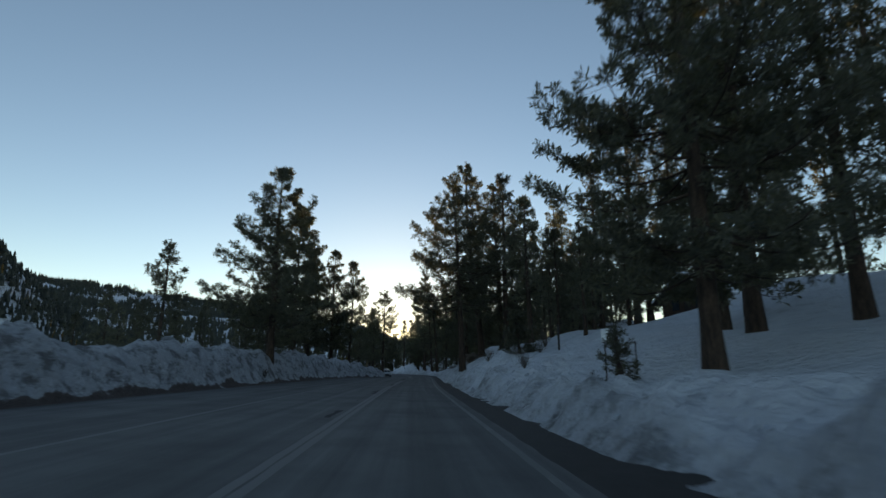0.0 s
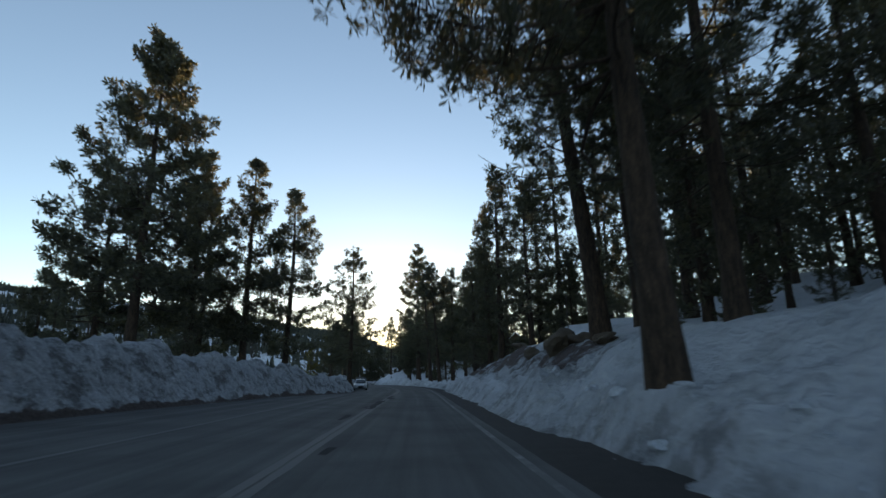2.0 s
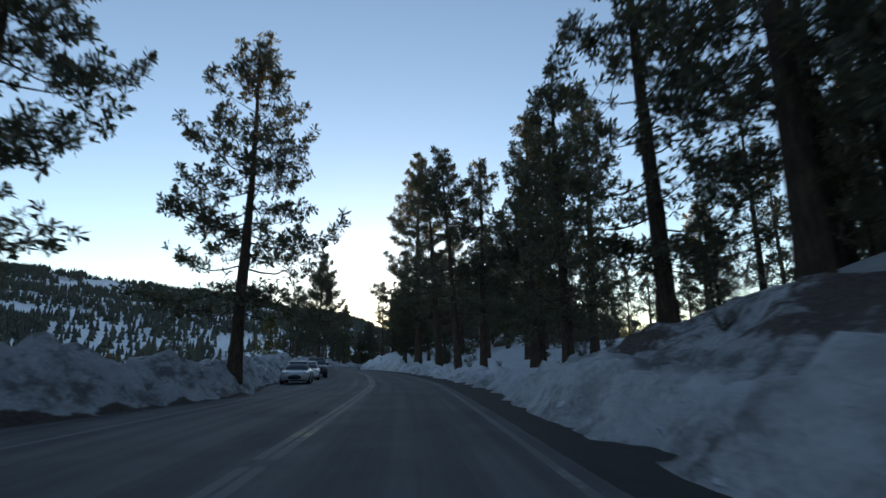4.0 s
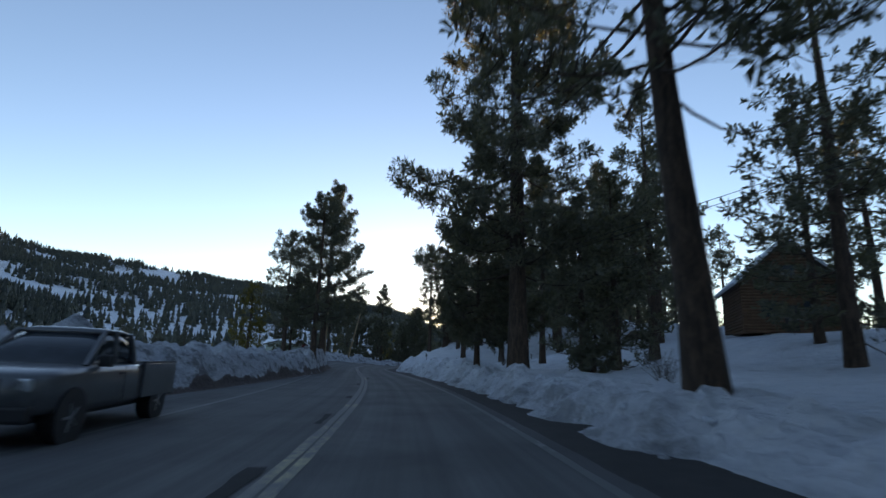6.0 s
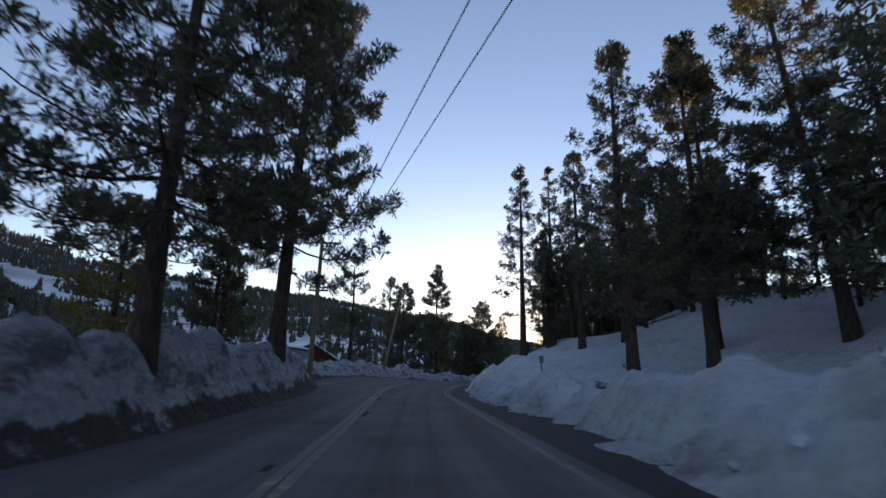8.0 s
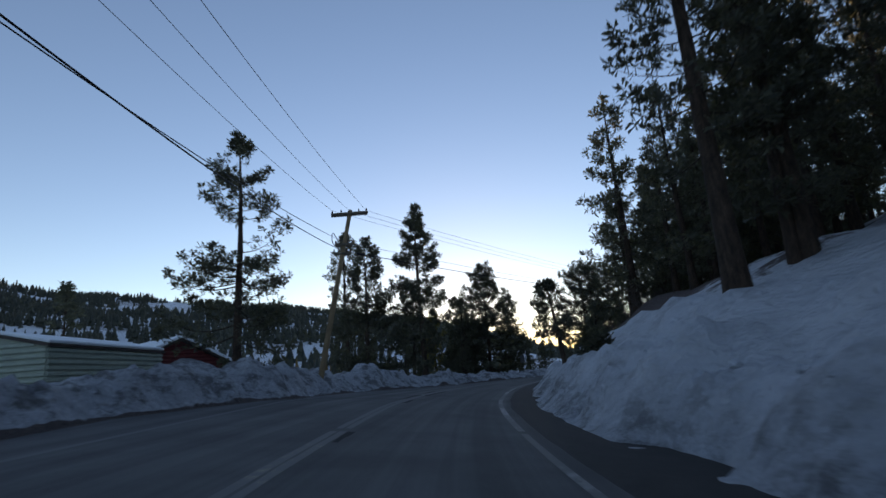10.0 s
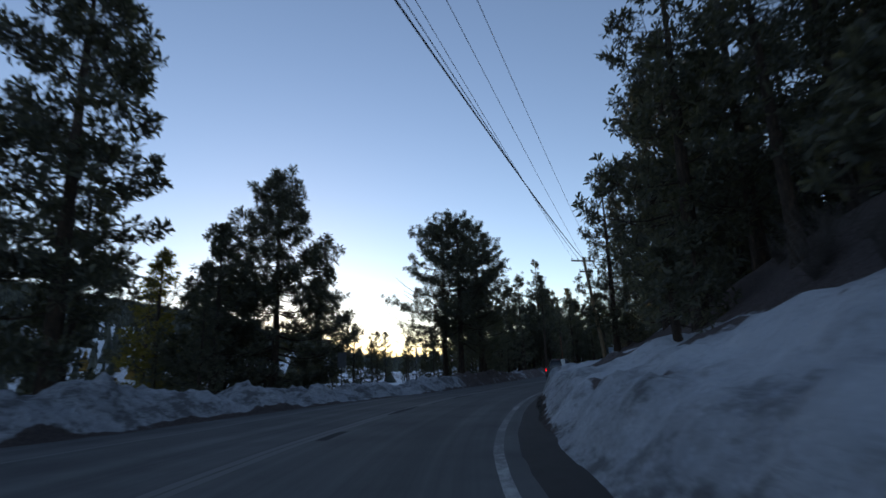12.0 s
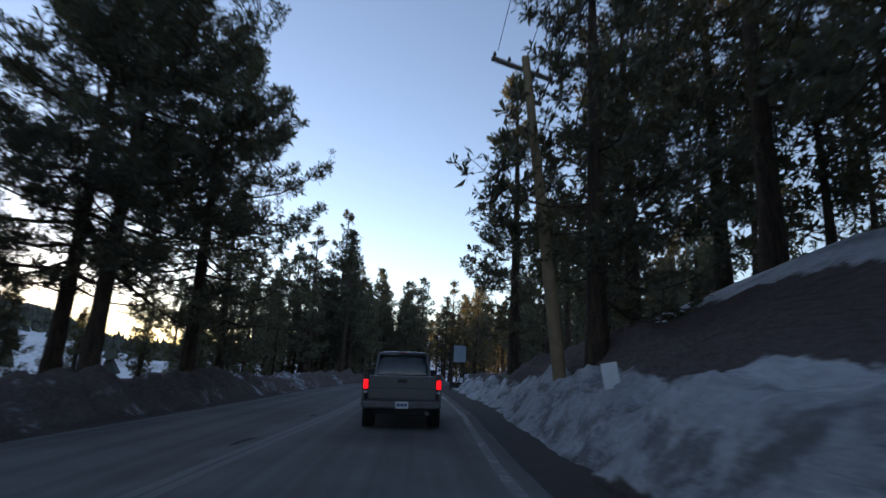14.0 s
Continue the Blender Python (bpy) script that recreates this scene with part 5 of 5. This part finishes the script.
# ---------------------------------------------------------------- cabins and sheds
LOG = plain("brown_log_siding", (0.15, 0.08, 0.042), 0.8, var=0.4, scale=2.5, bumpy=0.4)
DARK_LOG = plain("dark_brown_siding", (0.10, 0.062, 0.042), 0.85, var=0.4, scale=2.5)
BARN_RED = plain("dark_red_siding", (0.16, 0.03, 0.028), 0.8, var=0.35, scale=2.0)
PALE = plain("pale_green_siding", (0.34, 0.38, 0.31), 0.7, var=0.2, scale=2.0)
TAN_SIDING = plain("tan_siding", (0.36, 0.29, 0.19), 0.8, var=0.25, scale=2.0)
TRIM = plain("dark_trim", (0.05, 0.035, 0.028), 0.7)
PANE = glass_material("window_pane", (0.03, 0.035, 0.04))
ROOF_SNOW = plain("roof_snow", (0.78, 0.82, 0.86), 0.75, var=0.08, scale=1.5, bumpy=0.4)


def cabin(x, y, turn, w, l, wall, rise, siding, label, name="cabin", windows=True, base=None, overhang=0.5, snow=0.22):
    """A gabled house: ridge along its y; w across the gable."""
    z = ground_at(x, y) - 0.3 if base is None else base
    h = thing(name, pose(x, y, z, 0, 0, turn), label, "house" if name == "cabin" else "shed")
    t = 0.16
    hw, hl = w / 2, l / 2
    for k, yy in ((0, -hl), (1, hl - t)):
        bm = bmesh.new()
        pts = [(-hw, yy, 0), (hw, yy, 0), (hw, yy, wall), (0, yy, wall + rise), (-hw, yy, wall)]
        f = bm.faces.new([bm.verts.new(p) for p in pts])
        r = bmesh.ops.extrude_face_region(bm, geom=[f])
        bmesh.ops.translate(bm, vec=(0, t, 0), verts=[v for v in r["geom"] if isinstance(v, bmesh.types.BMVert)])
        bmesh.ops.recalc_face_normals(bm, faces=bm.faces)
        g = part("gable_wall", bm, siding, h)
        n = int((wall + rise * 0.8) / 0.24)
        for i in range(n):
            zc = 0.12 + i * 0.24
            half = hw if zc < wall else hw * (1 - (zc - wall) / rise)
            part("log", rod(bmesh.new(), (-half, yy + t * k * 1.0, zc), (half, yy + t * k * 1.0, zc), 0.105, None, 6), siding, g)
    for sx in (-1, 1):
        s = boxpart("side_wall", siding, h, (sx * hw - (t if sx > 0 else 0), -hl + t, 0, sx * hw + (0 if sx > 0 else t), hl - t, wall), 0.01)
        for i in range(int(wall / 0.24)):
            part("log", rod(bmesh.new(), (sx * hw, -hl, 0.12 + i * 0.24), (sx * hw, hl, 0.12 + i * 0.24), 0.105, None, 6), siding, s)
    ang = math.atan2(rise, hw)
    slope = math.hypot(rise, hw) + overhang
    for sx in (-1, 1):
        m = Matrix.Translation((0, 0, wall + rise + 0.06)) @ Matrix.Rotation(sx * ang, 4, "Y")
        x0, x1 = (0, slope) if sx > 0 else (-slope, 0)
        rf = part("roof", box(bmesh.new(), x0, -hl - overhang, -0.04, x1, hl + overhang, 0.08, 0.01, m), TRIM, h)
        part("roof_snow", box(bmesh.new(), x0 + (0.02 if sx > 0 else 0.06), -hl - overhang + 0.05, 0.084, x1 - (0.06 if sx > 0 else 0.02), hl + overhang - 0.05, 0.084 + snow, min(0.09, snow * 0.45), m), ROOF_SNOW, rf, "thick snow on the roof")
    if windows:
        for wx, wz, ww, wh in ((-w * 0.22, 1.3, 1.0, 1.1), (w * 0.22, 1.3, 1.0, 1.1), (0, wall + 0.25, 0.9, 0.9)):
            fr = boxpart("window", TRIM, h, (wx - ww / 2 - 0.07, -hl - 0.16, wz - 0.07, wx + ww / 2 + 0.07, -hl - 0.05, wz + wh + 0.07), 0.01)
            boxpart("pane", PANE, fr, (wx - ww / 2, -hl - 0.175, wz, wx + ww / 2, -hl - 0.15, wz + wh), 0)
        dr = boxpart("door", TRIM, h, (-0.45, -hl - 0.14, 0.1, 0.45, -hl - 0.06, 2.1), 0.01)
        boxpart("handle", CHROME, dr, (0.3, -hl - 0.19, 1.0, 0.36, -hl - 0.14, 1.1), 0.005)
    return h


cabin(31.5, 58.5, -72, 8.0, 11.0, 2.6, 2.4, DARK_LOG, "dark brown cabin with a deep snow roof on the slope", windows=True, overhang=0.9, snow=0.3)
cb = cabin(16.4, 166.5, -14, 6.4, 8.0, 4.0, 3.0, LOG, "golden-brown log cabin with a steep snowy roof", overhang=0.7, snow=0.25)
bm = bmesh.new()
box(bm, -0.35, -0.3, 0, 0.35, 0.3, 2.2, 0.03)
part("chimney", bm, DARK_LOG, cb, "square brown chimney", pose(1.6, 1.0, 5.2))
cabin(21.5, 172.0, -14, 5.5, 6.0, 2.4, 2.2, DARK_LOG, "low dark cabin wing beside the log cabin", windows=False, overhang=0.6)
cabin(-49.5, 226.0, 60, 8.0, 11.0, 2.6, 1.9, BARN_RED, "dark red barn with a snowy roof below the road", name="barn", windows=False)
cabin(-34.0, 66.0, 40, 3.4, 5.0, 2.3, 0.35, TAN_SIDING, "small tan shed behind the snow bank", name="shed", windows=False, snow=0.12, overhang=0.15)
cabin(-44.0, 214.0, 8, 4.2, 8.5, 2.4, 0.5, PALE, "pale trailer home with a snowy roof behind the bank", name="shed", windows=False, snow=0.15, overhang=0.15)

# ---------------------------------------------------------------- signs, stakes, rocks, stumps
POST = plain("dark_post", (0.045, 0.04, 0.038), 0.8, var=0.3)
WHITE_BOARD = plain("white_marker_board", (0.8, 0.81, 0.82), 0.55, var=0.15)
ORANGE = plain("faded_orange_stake", (0.35, 0.12, 0.06), 0.7, var=0.3)
SIGN_BACK = plain("grey_sign_back", (0.14, 0.145, 0.15), 0.5, 0.5, 0.25)
SIGN_BLUE = plain("pale_blue_sign", (0.3, 0.38, 0.46), 0.5, var=0.2)
ROCK = plain("brown_rock", (0.13, 0.10, 0.075), 0.9, var=0.45, scale=2.0, bumpy=0.8)


def stake(x, y, h, label, lean=(0, 0), material=POST, r=0.045, cap=None):
    z = ground_at(x, y)
    t = thing("marker_post", pose(x, y, z), label, "marker post", "roadside posts")
    part("post", rod(bmesh.new(), (0, 0, -0.3), (lean[0], lean[1], h), r, r * 0.9, 8), material, t)
    if cap:
        boxpart("plate", cap, t, (-0.11, -0.02, -0.2, 0.11, 0.02, 0.2), 0.006, "small reflector plate", pose(lean[0], lean[1] - 0.06, h - 0.1))


stake(7.0, 33.2, 1.6, "dark wooden post standing in the snow field", cap=None, r=0.07)
stake(6.2, 17.5, 1.5, "thin grey snow stake in the bank", r=0.025)
stake(4.6, 15.5, 1.7, "thin grey snow stake in the bank", r=0.025, cap=WHITE_BOARD)
stake(5.1, 73.0, 2.6, "tall thin pole on the snowy slope", r=0.03, material=TWIG)
stake(-15.2, 188.4, 1.4, "marker post with a small plate in the snow", r=0.03, cap=SIGN_BACK)
stake(-11.2, 186.6, 0.8, "short dark post in the snow", r=0.05)
stake(-2.5, 182.0, 0.8, "short dark post in the snow", r=0.06)
stake(-11.55, 250.35, 2.74 - ground_at(-11.55, 250.35), "leaning faded orange stake on the bank", lean=(0.0, 0.25), material=ORANGE, r=0.013)
stake(3.2, 262.8, 2.4, "leaning thin stake among the trees", lean=(-0.5, 0), material=TWIG, r=0.03)


def marker_board(x, y, w, h, tilt, label):
    t = thing("marker_board", pose(x, y, ground_at(x, y) - 0.05, 0, tilt, -28), label, "marker board", "white marker boards")
    boxpart("board", WHITE_BOARD, t, (-w / 2, -0.025, 0, w / 2, 0.025, h), 0.012)
    part("post", rod(bmesh.new(), (0, 0.05, -0.3), (0, 0.05, h * 0.8), 0.03, None, 8), POST, t)


marker_board(-11.72, 250.0, 0.19, 0.54, -8, "white utility marker board leaning in the snow bank")
marker_board(-4.2, 259.7, 0.29, 0.43, -10, "small tilted white marker board on the snow bank")


def road_sign(x, y, h, w, ph, turn, face, label):
    z = ground_at(x, y)
    t = thing("road_sign", pose(x, y, z, 0, 0, turn), label, "road sign", "road signs")
    part("post", rod(bmesh.new(), (0, 0.04, -0.3), (0, 0.04, h), 0.035, None, 8), POST, t)
    boxpart("sign_plate", face, t, (-w / 2, -0.01, h - ph, w / 2, 0.012, h), 0.004)


road_sign(-22.5, 258.0, 2.6, 0.6, 0.9, 30, SIGN_BACK, "grey back of a road sign above the berm")
road_sign(-17.2, 262.0, 2.3, 0.26, 1.1, 60, SIGN_BACK, "tall narrow sign seen nearly edge on")
road_sign(12.0, 285.5, 3.0, 0.9, 1.2, -30, SIGN_BLUE, "pale blue sign on two posts beside the road")
bs = thing("sign_frame", pose(12.2, 286.0, ground_at(12.2, 286.0), 0, 0, -30), "dark frame standing beside the road", "sign frame")
for sx in (-0.5, 0.5):
    part("post", rod(bmesh.new(), (sx, 0, -0.2), (sx, 0, 3.0), 0.05, None, 8), POST, bs)
boxpart("foot_board", POST, bs, (-0.55, -0.03, 0.1, 0.55, 0.03, 0.5), 0.01)


def rock(x, y, r, flat, seed, label, material=ROCK, name="rock", sink=0.35):
    g = random.Random(seed)
    bm = bmesh.new()
    bmesh.ops.create_icosphere(bm, subdivisions=3 if r > 0.45 else 2, radius=r)
    o = Vector((g.uniform(0, 50), g.uniform(0, 50), g.uniform(0, 50)))
    for v in bm.verts:
        v.co *= 0.72 + 0.75 * noise.noise(v.co / r * 0.9 + o) + 0.3 * abs(noise.noise(v.co / r * 2.3 + o))
        v.co.z *= flat
    ob = part(name, bm, material, None, label)
    ob.matrix_basis = pose(x, y, ground_at(x, y) + r * flat * (0.5 - sink), g.uniform(-12, 12), g.uniform(-12, 12), g.uniform(0, 360))
    return tagged(ob, label, name.replace("_", " "), "")


for x, y, r, fl in ((3.2, 66.9, 0.95, 0.75), (4.0, 66.2, 0.7, 0.45), (4.1, 63.6, 0.8, 0.3), (2.0, 66.0, 0.4, 0.5), (2.9, 72.6, 0.6, 0.7), (3.4, 80.0, 0.7, 0.5)):
    rock(x, y, r, fl, int(x * 100 + y), "bare brown boulder showing through the snow", sink=0.4)
rock(7.4, 174.5, 1.35, 0.6, 41, "large dark boulder lying on the snowy slope", sink=0.35)
rng = random.Random(12)
for i in range(120):
    s = rng.uniform(2, 205)
    d = float(RIGHT(s, 1)) + 0.2 + 2.6 * rng.random() ** 1.3
    x, y = (float(v) for v in along(s, d))
    rock(x, y, 0.08 + 0.13 * rng.random() ** 2, rng.uniform(0.6, 0.9), i, "lump of ploughed dirty snow on the bank", SNOW_LUMP, "snow_lump", 0.45)
for i in range(30):
    s = rng.uniform(2, 200)
    d = float(LEFT(s, 1)) - rng.uniform(0.3, 2.4)
    x, y = (float(v) for v in along(s, d))
    rock(x, y, rng.uniform(0.08, 0.2), rng.uniform(0.6, 0.9), 100 + i, "lump of ploughed dirty snow on the bank", SNOW_LUMP, "snow_lump", 0.45)


# bare shrubs and low young pines along the edges of the woods
def shrub(x, y, h, seed, label="bare brown shrub poking through the snow"):
    g = np.random.default_rng(seed)
    n = 26
    a = g.random(n) * 6.28
    sp = 0.15 + 0.6 * g.random(n)
    u = np.linspace(0, 1, 5)
    ln = h * (0.6 + 0.5 * g.random(n))
    px = (np.cos(a) * sp * ln)[:, None] * u ** 1.2
    py = (np.sin(a) * sp * ln)[:, None] * u ** 1.2
    pz = ln[:, None] * u - 0.1
    paths = np.stack([px, py, np.broadcast_to(pz, px.shape)], -1) + g.normal(0, 0.03, (n, 5, 3)) * u[None, :, None] * h
    v1, f1 = tubes(paths, np.array([0.012, 0.01, 0.008, 0.006, 0.003])[None].repeat(n, 0), 3)
    i = g.integers(0, n, n * 4)
    k = g.integers(1, 4, n * 4)
    st = paths[i, k]
    en = st + (g.normal(0, 1, st.shape) + [0, 0, 0.7]) * 0.18 * h
    v2, f2 = tubes(np.stack([st, (st + en) / 2 + g.normal(0, 0.02, st.shape), en], 1), np.array([[0.006, 0.005, 0.003]]).repeat(n * 4, 0), 3)
    me = mesh_of("shrub", np.vstack([v1, v2]), np.vstack([f1, f2 + len(v1)]), TWIG)
    ob = new("shrub", me)
    ob.matrix_basis = pose(x, y, ground_at(x, y))
    tagged(ob, label, "shrub", "bare shrubs")


rng = random.Random(33)
for i in range(44):
    s, d = rng.choice(((rng.uniform(20, 100), rng.uniform(4.5, 9)), (rng.uniform(105, 200), rng.uniform(6, 12)), (rng.uniform(228, 242), rng.uniform(6, 10)), (rng.uniform(40, 120), -rng.uniform(11, 16))))
    x, y = (float(v) for v in along(s, d))
    shrub(x, y, rng.uniform(0.6, 1.5), i)
